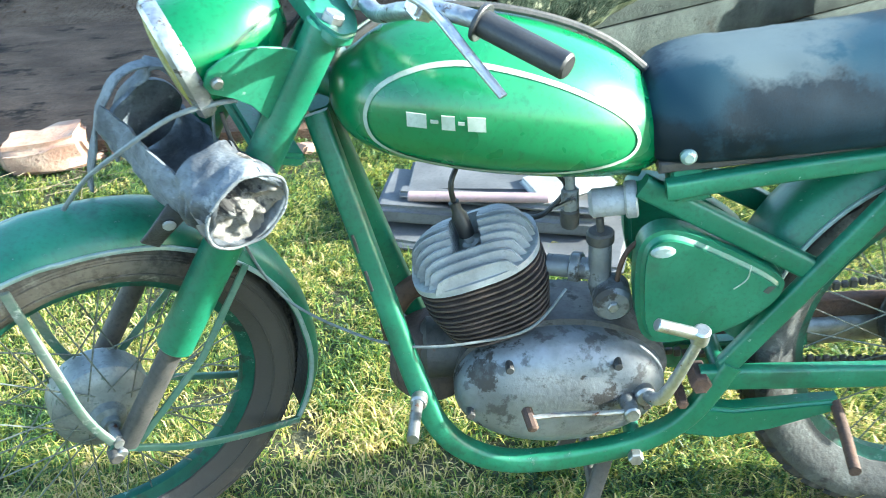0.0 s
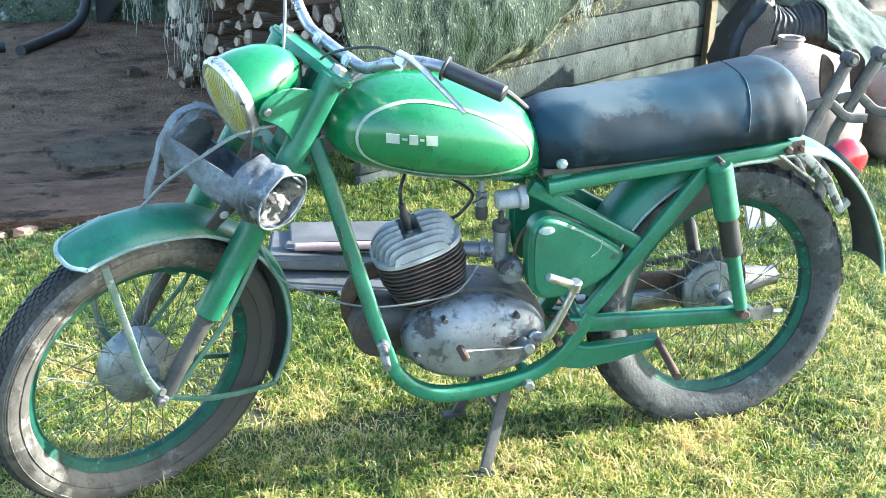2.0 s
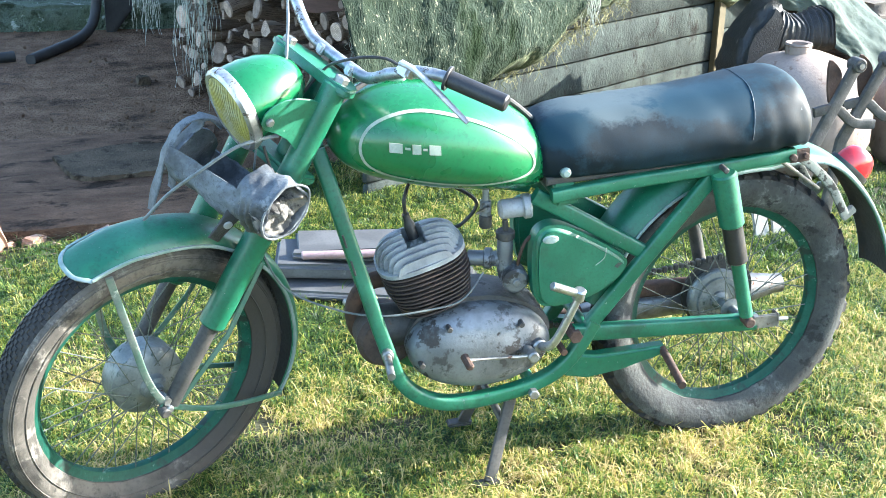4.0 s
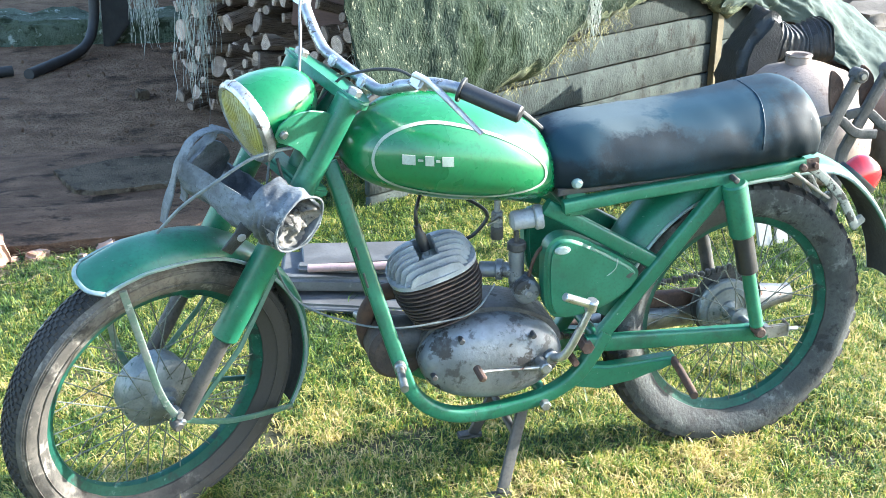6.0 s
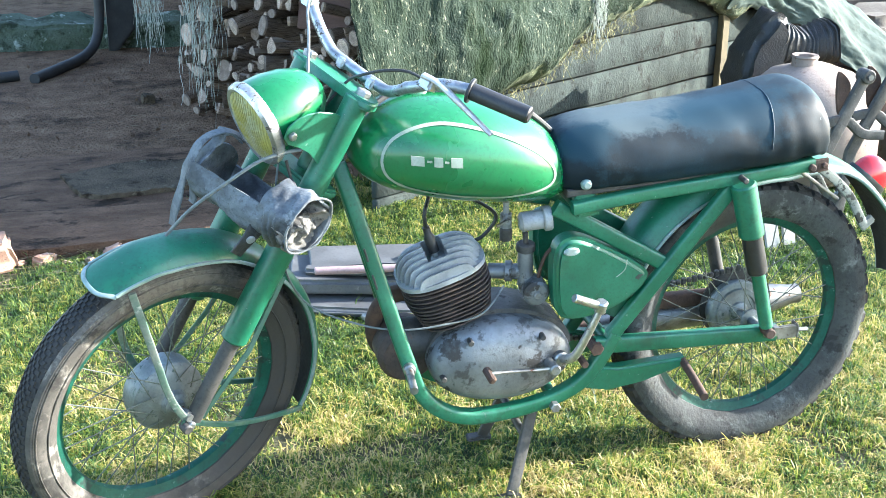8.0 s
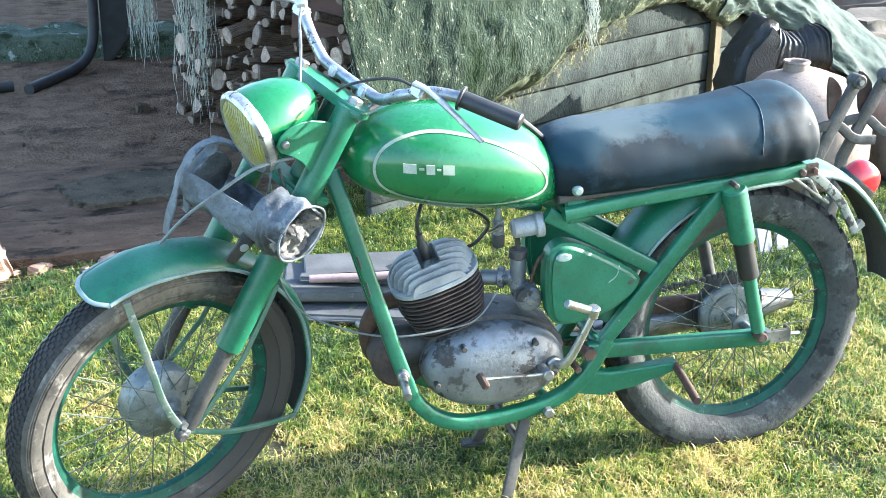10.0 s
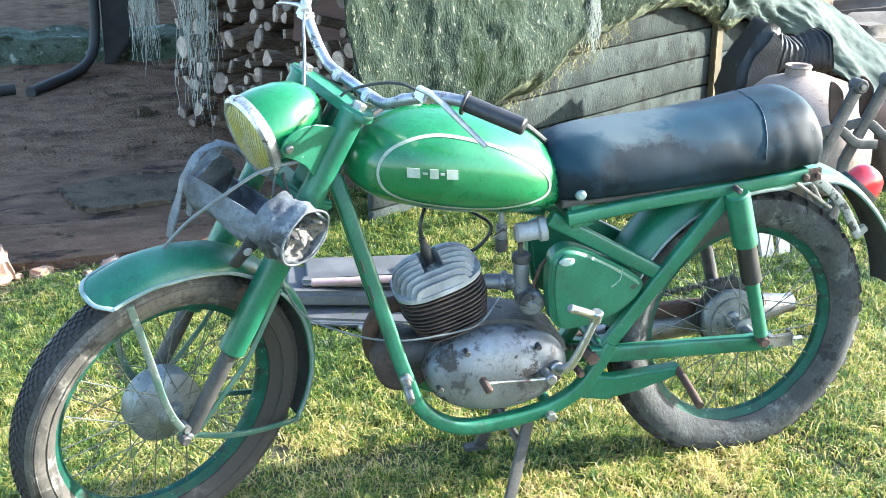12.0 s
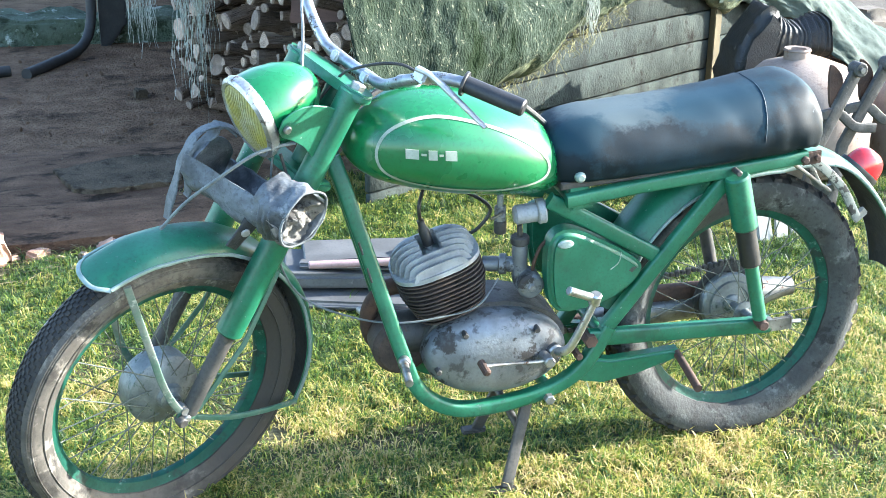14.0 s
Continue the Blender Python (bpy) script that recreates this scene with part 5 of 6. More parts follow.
# cables
for pts, r, mat in (
    ([F(-0.012, -0.18, 0.092), F(-0.025, -0.155, 0.09), F(-0.042, -0.12, 0.072), F(-0.05, -0.075, 0.04), F(-0.045, -0.04, 0.01), F(-0.055, -0.02, -0.06)], 0.003, BLACKCABLE),
    ([F(-0.01, 0.2, 0.1), F(-0.05, 0.14, 0.08), F(-0.09, 0.06, 0.05), F(-0.1, 0.0, -0.02), F(-0.09, -0.02, -0.08)], 0.003, CABLE),
    ([F(-0.12, -0.085, -0.125), F(-0.148, -0.078, -0.14), F(-0.19, -0.07, -0.17), F(-0.225, -0.045, -0.24), F(-0.242, -0.01, -0.31), F(-0.246, 0.02, -0.383)], 0.0035, CABLE),
    ([(-0.43, -0.1, 0.9), (-0.445, -0.09, 0.8), (-0.442, -0.05, 0.648), (-0.396, -0.03, 0.512), (-0.304, -0.05, 0.453), (-0.211, -0.09, 0.445), (-0.116, -0.1, 0.451), (-0.034, -0.08, 0.456), (0.02, -0.05, 0.5)], 0.0022, CABLE),
    ([F(-0.12, -0.06, -0.16), F(-0.1, -0.075, -0.19), F(-0.07, -0.085, -0.22)], 0.003, BLACKCABLE),
):
    b = bmesh.new()
    tube(b, smooth_path(pts, 8), r, 8, (0.1, 0.9, 0.2))
    part("control_cable", b, mat, BIKE)
b = bmesh.new()
sweep(b, [F(*p) for p in smooth_path([(-0.125, -0.088, -0.265), (-0.148, -0.098, -0.288), (-0.16, -0.102, -0.315), (-0.17, -0.1, -0.347)], 4)], bar(0.005, 0.032, 0.002), FORK.to_3x3() @ Vector((0.8, 0.0, 0.6)))
clip = part("fork_clip", b, LEATHER, BIKE, "dark clip with a pale round plug")
b = bmesh.new()
rod(b, F(-0.156, -0.104, -0.31), F(-0.157, -0.109, -0.311), 0.009, 16, 0.002)
part("clip_plug", b, HEADALLOY, clip)

# ---------------------------------------------------------------- leather roll on the fork
BAG = thing("tool_bag", "worn grey leather tool roll strapped across the motorcycle fork", "bag")
ROLL_A, ROLL_B = Vector((-0.152, 0.088, -0.257)), Vector((-0.09, -0.162, -0.243))


def on_roll(t, u, v):
    """t along the roll, u across it, v up."""
    d = (ROLL_B - ROLL_A).normalized()
    side = d.cross(Vector((0, 0, 1))).normalized()
    return ROLL_A + (ROLL_B - ROLL_A) * t + side * u + side.cross(d) * v


def roll_sheet(b, t0, t1, arc0, arc1, radius, steps=40, around=40, wall=0.006):
    """A curved leather wall from t0 to t1, open between arc1 and arc0 (degrees, 90 up)."""
    rows = []
    for shrink in (0.0, wall):
        grid_ = []
        for i in range(steps + 1):
            t = t0 + (t1 - t0) * i / steps
            row = []
            for k in range(around + 1):
                a = radians(arc0 + (arc1 - arc0) * k / around)
                p = on_roll(t, math.cos(a), math.sin(a))
                rr = radius(t, a) - shrink + 0.008 * noise.noise(Vector((t * 5, math.cos(a) * 1.6, math.sin(a) * 1.6))) + 0.004 * noise.noise(Vector((t * 16, a * 4, 3)))
                row.append(b.verts.new(on_roll(t, rr * math.cos(a), 0.95 * rr * math.sin(a))))
            grid_.append(row)
        rows.append(grid_)
    o_, i_ = rows
    for i in range(steps):
        for k in range(around):
            b.faces.new((o_[i][k], o_[i][k + 1], o_[i + 1][k + 1], o_[i + 1][k]))
            b.faces.new((i_[i][k], i_[i + 1][k], i_[i + 1][k + 1], i_[i][k + 1]))
        for k in (0, around):
            b.faces.new((o_[i][k], o_[i + 1][k], i_[i + 1][k], i_[i][k]))
    for i in (0, steps):
        for k in range(around):
            b.faces.new((o_[i][k], i_[i][k], i_[i][k + 1], o_[i][k + 1]))


b = bmesh.new()
roll_sheet(b, 0.0, 0.8, -190, 10, lambda t, a: 0.068 - 0.006 * t - 0.004 * math.sin(t * 9))
part("bag_body", moved(b, FORK), ROLL, BAG, "open trough of worn grey leather", angle=80)
b = bmesh.new()
lathe(b, [(0, 0.0), (0.03, 0.002), (0.05, 0.0), (0.057, 0.004), (0.057, 0.01), (0, 0.01)], along(ROLL_A, ROLL_B), 28)
jitter(b, 0.008, 20)
part("bag_back", moved(b, FORK), ROLL, BAG, angle=80)
b = bmesh.new()
roll_sheet(b, 0.7, 1.0, -270, 90, lambda t, a: 0.061 + 0.004 * math.sin((t - 0.7) * 105 + 0.9 * math.sin(a * 2)) * max(0.0, min(1.0, (0.95 - t) * 12)) * max(0.0, 0.25 - math.sin(a)) + 0.011 * noise.noise(Vector((t * 7, math.cos(a) * 1.3, math.sin(a) * 1.3 + 4))), 60, 56)
part("bag_end", moved(b, FORK), ROLL, BAG, "pleated leather end", angle=80)
b = bmesh.new()
rim_loop = []
for k in range(48):
    a = math.tau * k / 48
    rr = 0.061 + 0.005 * noise.noise(Vector((math.cos(a) * 1.6, math.sin(a) * 1.6, 1)))
    rim_loop.append(on_roll(1.0 + 0.02 * noise.noise(Vector((math.cos(a) * 2, math.sin(a) * 2, 5))), rr * math.cos(a), 0.95 * rr * math.sin(a)))
tube(b, rim_loop, 0.0025, 8, (0, 0, 1), True)
part("bag_rim", moved(b, FORK), LEATHER_GREY, BAG, "frayed pale rim")
b = bmesh.new()
rings_ = []
for i in range(13):
    row = []
    for k in range(40):
        a = math.tau * k / 40
        rr = 0.061 * i / 12
        push = 0.02 * noise.noise(Vector((math.cos(a) * rr * 34, math.sin(a) * rr * 34, 1.7))) + 0.012 * noise.noise(Vector((math.cos(a) * rr * 80, math.sin(a) * rr * 80, 4)))
        row.append(b.verts.new(on_roll(0.965, rr * math.cos(a), 0.95 * rr * math.sin(a) - 0.004) + (ROLL_B - ROLL_A).normalized() * (push - (0.045 if math.sin(a + 0.6) * rr > 0.018 else 0.0))))
    rings_.append(row)
for p, q in zip(rings_, rings_[1:]):
    for k in range(40):
        b.faces.new((p[k], p[(k + 1) % 40], q[(k + 1) % 40], q[k]))
part("bag_lining", moved(b, FORK), FOLD, BAG, "pale worn inner fold", angle=80).modifiers.new("thickness", "SOLIDIFY").thickness = 0.002
for off, low in ((0.0, -0.385), (0.022, -0.33)):
    b = bmesh.new()
    path = smooth_path([(-0.13 + off, 0.07, -0.185), (-0.163, 0.085, -0.178), (-0.19 + off, 0.09, -0.195), (-0.21 + off, 0.09, -0.24), (-0.208 + off * 1.5, 0.09, -0.3), (-0.19 + off, 0.09, low - 0.008)], 6)
    sweep(b, path, bar(0.005, 0.026, 0.002, 1), (0, 1, 0))
    jitter(b, 0.007, 25, off * 40)
    part("loose_strap", moved(b, FORK), LEATHER_GREY, BAG, "grey frayed loose strap")
settle(front_wheel)
settle(rear_wheel)

# ---------------------------------------------------------------- behind: soil, boards, kerb
def rough_slab(name, corners, z0, z1, mat, label, category, amount=0.006):
    """A flat piece with the given corners on the ground plan."""
    b = bmesh.new()
    lo = [b.verts.new((x, y, z0)) for x, y in corners]
    f = b.faces.new(lo)
    got = bmesh.ops.extrude_face_region(b, geom=[f])
    bmesh.ops.translate(b, verts=[v for v in got["geom"] if isinstance(v, bmesh.types.BMVert)], vec=(0, 0, z1 - z0))
    bmesh.ops.subdivide_edges(b, edges=b.edges[:], cuts=14, use_grid_fill=True)
    jitter(b, amount, 6)
    jitter(b, amount * 1.5, 24)
    return tagged(part(name, b, mat, angle=50), label, category)


rough_slab("board", [(-2.5, 1.813), (-0.387, 1.774), (-0.308, 2.181), (-2.5, 2.234)], 0.0, 0.038, BOARD, "dark wooden board lying at the lawn's edge", "board", 0.004)
rough_slab("board", [(-2.5, 2.271), (-0.326, 2.218), (-0.197, 3.032), (-2.5, 3.012)], -0.01, 0.022, BOARD, "dark soil-covered board lying on the ground", "board", 0.005)
rough_slab("paving_stone", [(-0.905, 2.661), (-0.837, 2.383), (-0.755, 2.321), (-0.424, 2.364), (-0.369, 2.748), (-0.611, 2.789)], 0.0, 0.04, SLAB, "flat mossy stone slab lying on the boards", "stone", 0.006)
b = bmesh.new()
box(b, (3.2, 0.43, 0.29), pose(-1.54, 5.9, 0.0, 0, 0, -4), 0.02)
bmesh.ops.subdivide_edges(b, edges=b.edges[:], cuts=24, use_grid_fill=True)
jitter(b, 0.045, 5)
jitter(b, 0.02, 17)
tagged(part("kerb", b, MOSS, angle=60), "low mossy concrete kerb behind the bare soil", "kerb", kind="structure")
b = bmesh.new()
tube(b, smooth_path([(-0.985, 4.669, 0.021), (-0.855, 4.91, 0.021), (-0.73, 5.14, 0.025), (-0.65, 5.3, 0.05), (-0.6, 5.4, 0.12), (-0.575, 5.45, 0.28), (-0.57, 5.47, 0.7), (-0.57, 5.5, 1.7)], 8), 0.031, 14)
tagged(part("hose", b, BLACKHOSE, angle=70), "black hose running over the soil and up a dark post", "hose")
b = bmesh.new()
tube(b, smooth_path([(-2.609, 3.972, 0.021), (-1.7, 4.48, 0.021), (-1.27, 4.7, 0.021), (-1.072, 4.768, 0.025)], 8), 0.031, 14)
tagged(part("hose", b, BLACKHOSE, angle=70), "short end of black hose lying on the soil", "hose")
b = bmesh.new()
slab_shape(b, [(-0.53, -0.02), (-0.49, -0.02), (-0.37, 0.13), (-0.355, 0.5), (-0.35, 1.88), (-0.53, 1.88)], 5.5, 5.66, 0.015, 2)
jitter(b, 0.012, 7)
tagged(part("dark_post", b, BLACKHOSE, angle=60), "blackened wooden post with a hewn slanting foot", "post")
for x, y, sx, sy, sz, rz in ((4.26, 4.32, 0.65, 0.4, 0.26, 15), (4.84, 5.12, 0.8, 0.45, 0.29, -17), (4.01, 4.77, 0.52, 0.4, 0.23, 25), (4.78, 4.33, 0.66, 0.45, 0.26, 3), (5.4, 5.9, 0.95, 0.55, 0.34, 10)):
    b = bmesh.new()
    box(b, (sx, sy, sz), pose(x, y, sz / 2 - 0.01, 3, -4, rz), 0.05, 3)
    bmesh.ops.subdivide_edges(b, edges=[e for e in b.edges if e.calc_length() > 0.06], cuts=3, use_grid_fill=True)
    jitter(b, 0.05, 5, x)
    tagged(part("rubble_stone", b, RUBBLE, angle=60), "pale weathered rubble stone lying on the soil", "stone", "rubble stones")
b = bmesh.new()
box(b, (0.06, 0.06, 0.052), pose(-0.429, 4.024, 0.02, 5, 8, 15), 0.008)
jitter(b, 0.01, 30)
tagged(part("brick_fragment", b, SLAB, angle=60), "small brown brick fragment lying on the soil", "brick")
b = bmesh.new()
box(b, (0.24, 0.13, 0.1), pose(-1.2, 1.69, 0.052, 3, -4, 4), 0.018, 3)
bmesh.ops.subdivide_edges(b, edges=b.edges[:], cuts=3, use_grid_fill=True)
jitter(b, 0.022, 13)
tagged(part("brick", b, BRICKM, angle=60), "broken weathered red brick lying at the lawn's edge", "brick")

crumb_rng = random.Random(21)
for k in range(9):
    b = bmesh.new()
    size = crumb_rng.uniform(0.04, 0.09)
    box(b, (size, size * 0.7, size * 0.45), pose(-1.06 + 0.075 * k, 1.7 + crumb_rng.uniform(-0.03, 0.05), size * 0.16, crumb_rng.uniform(-15, 15), crumb_rng.uniform(-15, 15), crumb_rng.uniform(0, 180)), 0.008)
    bmesh.ops.subdivide_edges(b, edges=b.edges[:], cuts=2, use_grid_fill=True)
    jitter(b, 0.012, 22, k)
    tagged(part("brick_fragment", b, BRICKM, angle=60), "small red-brown piece of broken brick along the board", "brick", "brick fragments")

# ---------------------------------------------------------------- behind: plank wall, post
WALL_A, WALL_D = Vector((1.156, 2.456, 0)), Vector((0.883, 0.469, 0)).normalized()
WALL_N = Vector((WALL_D.y, -WALL_D.x, 0))


def on_wall(s, z, out=0.0):
    """s metres along the plank wall, z up, out metres in front of it."""
    return WALL_A + WALL_D * s + WALL_N * out + Vector((0, 0, z))


wall = tagged(new("plank_wall"), "wall of grey weathered horizontal planks", "wall", kind="structure")
turn = Matrix.Rotation(math.atan2(WALL_D.y, WALL_D.x), 4, "Z")
for i in range(7):
    b = bmesh.new()
    box(b, (3.1, 0.03, 0.1405), Matrix.Translation(on_wall(0.5, -0.03 + 0.1475 * i)) @ turn @ pose(0, 0, 0, random.uniform(-2, 2), 0, 0), 0.006, 1)
    bmesh.ops.subdivide_edges(b, edges=[e for e in b.edges if e.calc_length() > 1], cuts=36)
    jitter(b, 0.004, 4, i)
    part("plank", b, PLANK, wall, angle=50)
b = bmesh.new()
box(b, (0.062, 0.034, 1.1), Matrix.Translation(on_wall(1.325, 0.48, 0.034)) @ turn, 0.004)
tagged(part("wall_post", b, POSTWOOD), "olive-brown upright batten nailed to the planks", "post", kind="structure")


# ---------------------------------------------------------------- behind: woodpile
pile_rng = random.Random(11)
placed = []
b = bmesh.new()
lathe(b, [(0, 0.0), (0.6, 0.0), (0.97, 0.0), (1.0, 0.015), (1.0, 0.5), (1.0, 1.0), (0, 1.0)], None, 14)
for v in b.verts:
    k = 1 + 0.1 * noise.noise(Vector((v.co.x * 0.8, v.co.y * 0.8, 2)))
    v.co.x, v.co.y = v.co.x * k, v.co.y * k
for f in b.faces:
    f.material_index = 1 if all(v.co.z < 0.1 for v in f.verts) and f.calc_center_median().z < 0.009 else 0
log_mesh = bpy.data.meshes.new("log")
b.to_mesh(log_mesh)
b.free()
log_mesh.materials.append(BARK)
log_mesh.materials.append(CUTWOOD)
b = bmesh.new()
wedge = [(-0.95, -0.5), (0.0, -0.72), (0.95, -0.45), (0.8, 0.05), (0.35, 0.75), (-0.1, 0.95), (-0.6, 0.3)]
lo = [b.verts.new((x, y, 0.02 * noise.noise(Vector((x * 2, y * 2, 0))))) for x, y in wedge]
hi = [b.verts.new((x * 0.95, y * 0.95, 1.0)) for x, y in wedge]
b.faces.new(lo[::-1]).material_index = 1
b.faces.new(hi).material_index = 1
for k in range(7):
    b.faces.new((lo[k], lo[(k + 1) % 7], hi[(k + 1) % 7], hi[k])).material_index = 1 if k in (3, 5) else 0
split_mesh = bpy.data.meshes.new("split_log")
b.to_mesh(split_mesh)
b.free()
split_mesh.materials.append(BARK)
split_mesh.materials.append(CUTWOOD)
tries = 0
FACE0, FACE1 = Vector((-0.242, 3.816, 0)), Vector((0.579, 2.443, 0))
FACE_D = (FACE1 - FACE0).normalized()
while len(placed) < 270 and tries < 60000:
    tries += 1
    r = pile_rng.choice((0.022, 0.027, 0.033, 0.04, 0.047, 0.055))
    x, z = pile_rng.uniform(0.0, 1.42), pile_rng.uniform(0.0, 0.92) + r * 0.9
    if all((x - a) ** 2 + (z - c) ** 2 > (0.9 * (r + q)) ** 2 for a, c, q in placed):
        placed.append((x, z, r))
        o = new("log", split_mesh if r > 0.025 and pile_rng.random() < 0.4 else log_mesh)
        at = FACE0 + FACE_D * x + Vector((FACE_D.y, -FACE_D.x, 0)) * pile_rng.uniform(-0.1, 0.1)
        d = Matrix.Translation((at.x, at.y, z)) @ pose(0, 0, 0, -90 + pile_rng.uniform(-16, 16), 0, -75 + pile_rng.uniform(-30, 22)) @ pose(0, 0, 0, 0, 0, pile_rng.uniform(0, 360))
        o.matrix_basis = d @ Matrix.Diagonal((r * pile_rng.uniform(0.8, 1.1), r, 0.62, 1))
        tagged(o, "rough-barked firewood log stacked in the woodpile", "log", "logs in the woodpile")
# fills behind the logs; unseen height and depth added to keep sun off the soil
b = bmesh.new()
low = [b.verts.new((x, y, -0.03)) for x, y in ((0.1, 3.98), (0.78, 2.62), (1.3, 2.72), (3.7, 4.0), (3.7, 9.8), (0.2, 9.8))]
got = bmesh.ops.extrude_face_region(b, geom=[b.faces.new(low)])
bmesh.ops.translate(b, verts=[v for v in got["geom"] if isinstance(v, bmesh.types.BMVert)], vec=(0, 0, 1.95))
tagged(part("woodpile_core", b, BARK), "dark inside of the stacked woodpile, its unseen top and back enlarged to shade the soil", "woodpile", kind="structure")


b = bmesh.new()
box(b, (0.4, 0.034, 0.24), pose(0.343, 2.86, 0.655, -8, 2, -19), 0.006)
bmesh.ops.subdivide_edges(b, edges=b.edges[:], cuts=3, use_grid_fill=True)
jitter(b, 0.008, 9)
tagged(part("leaning_board", b, REDBOARD, angle=50), "red-brown board leaning on top of the woodpile", "board")


# ---------------------------------------------------------------- behind: tarpaulin and sheets
def drape(name, lower, top, s0, s1, out, mat, label, folds=0.03, back=0.9, columns=220, crinkle=1.0, slope=0.0, belly=()):
    """A sheet that hangs in front of the plank wall from the pile's top; lower: (s, z) of its hem."""
    b = bmesh.new()
    rows = 80
    cols = []
    for i in range(columns + 1):
        s = s0 + (s1 - s0) * i / columns
        crown = top if isinstance(top, float) else float(np.interp(s, [p[0] for p in top], [p[1] for p in top]))
        bulge = float(np.interp(s, [p[0] for p in belly], [p[1] for p in belly])) if belly else 0.05
        hem = float(np.interp(s, [p[0] for p in lower], [p[1] for p in lower])) + 0.012 * noise.noise(Vector((s * 22, 0, 4)))
        col = []
        for j in range(rows + 1):
            t = j / rows
            if t < 0.72:
                u = t / 0.72
                z = hem + (crown - hem) * (u if not belly else u ** 1.12)
                depth = out + slope * max(0.0, min(1.0, (s - 1.72) / 0.72)) * (1 - u) + bulge * (math.sin(math.pi * min(1.0, u * 1.25) / 1.25) if not belly else math.sin(math.pi * u ** 0.62))
            else:
                z = crown + 0.05 * math.sin((t - 0.72) / 0.28 * 3)
                depth = out - back * (t - 0.72) / 0.28
            p = on_wall(s, z, depth)
            ridge = (1 - abs(noise.noise(Vector((s * 4.5 - 5 * t, t * 5 + s * 2, 12)))) * 2) ** 3
            wave = 0.55 * crinkle * ridge + noise.noise(Vector((s * 3.2, t * 1.6, 2))) + 0.7 * noise.noise(Vector((s * 8 + 5 * t, t * 6, 5))) + crinkle * (0.5 * abs(noise.noise(Vector((s * 20 - 9 * t, t * 16, 9)))) + 0.25 * noise.noise(Vector((s * 48, t * 40, 1))))
            col.append(b.verts.new(p + WALL_N * folds * wave + Vector((0, 0, 0.012 * wave))))
        cols.append(col)
    for a, c in zip(cols, cols[1:]):
        for j in range(rows):
            b.faces.new((a[j], c[j], c[j + 1], a[j + 1])).material_index = 1 if isinstance(mat, list) and j < 7 + 6 * noise.noise(Vector((a[j].co.x * 9, a[j].co.y * 9, 3))) else 0
    ob = tagged(part(name, b, mat, angle=80), label, "tarpaulin" if isinstance(mat, list) else "plastic sheet")
    ob.modifiers.new("thickness", "SOLIDIFY").thickness = 0.003
    return ob


# left end, hidden by the tank, hangs lower and bellies out to shade the boards
tarp = drape("tarpaulin", [(-1.3, 0.25), (-0.943, 0.22), (-0.827, 0.25), (-0.636, 0.32), (-0.471, 0.38), (-0.363, 0.386), (-0.227, 0.384), (-0.115, 0.48), (-0.024, 0.514), (0.234, 0.558), (0.483, 0.591), (0.723, 0.626), (0.934, 0.622), (1.15, 0.547), (1.386, 0.453), (1.545, 0.514), (1.953, 0.579)], 1.14, -1.3, 1.953, 0.035, [TARP, HEMCLOTH], "faded green woven tarpaulin draped over the stacked pile", 0.03, crinkle=1.1, belly=((-1.3, 0.17), (-0.829, 0.22), (-0.3, 0.22), (0.115, 0.14), (0.547, 0.07), (1.953, 0.07)))
drape("plastic_sheet", [(1.022, 0.568), (1.224, 0.534), (1.494, 0.512), (1.885, 0.379), (2.052, 0.206), (2.288, 0.03), (2.722, 0.02), (3.36, 0.02)], ((1.237, 0.931), (1.703, 0.697), (2.137, 0.566), (2.532, 0.43), (2.94, 0.2), (3.36, 0.1)), 1.237, 3.36, 0.09, SHEET, "pale translucent plastic sheeting draped beside the tarpaulin", 0.034, back=0.25, crinkle=0.25, slope=0.5)


def strands(name, origin, spread, count, low, high, seed, parent=None):
    """Loose fibres that hang from a torn edge."""
    rng = random.Random(seed)
    b = bmesh.new()
    for _ in range(count):
        x, y, z = (origin[k] + rng.uniform(-1, 1) * spread[k] for k in range(3))
        length = rng.uniform(low, high)
        pts = [Vector((x, y, z))]
        for k in range(6):
            pts.append(pts[-1] + Vector((rng.uniform(-0.016, 0.016), rng.uniform(-0.016, 0.016), -length / 6 * rng.uniform(0.6, 1.2))))
        sweep(b, smooth_path(pts, 2), [(-0.0008, 0), (0.0008, 0), (0, 0.0008)], (0, 1, 0))
    if parent:
        return part(name, b, HEMFIBRE if "hem" in name else FRAY, parent, "frayed pale plastic fibres", smooth=False)
    return tagged(part(name, b, FRAY, smooth=False), "frayed pale fibres hanging from the torn tarpaulin", "fibres", kind="stuff")


strands("tarpaulin_fibres", (-0.248, 3.091, 0.835), (0.07, 0.06, 0.22), 90, 0.28, 0.68, 1)
strands("tarpaulin_fibres", (-0.381, 4.256, 0.73), (0.06, 0.05, 0.14), 110, 0.23, 0.52, 2)
strands("frayed_corner", (0.234, 1.933, 0.666), (0.045, 0.055, 0.11), 150, 0.08, 0.28, 3, tarp)
for k in range(7):
    q = on_wall(-0.325 + 0.125 * k, 0.4 + 0.035 * k, 0.07)
    strands("frayed_hem", tuple(q), (0.05, 0.03, 0.025), 34, 0.03, 0.1, 5 + k, tarp)

strands("frayed_tassel", tuple(on_wall(0.06, 0.8, 0.2)), (0.014, 0.014, 0.05), 60, 0.16, 0.28, 31, tarp)

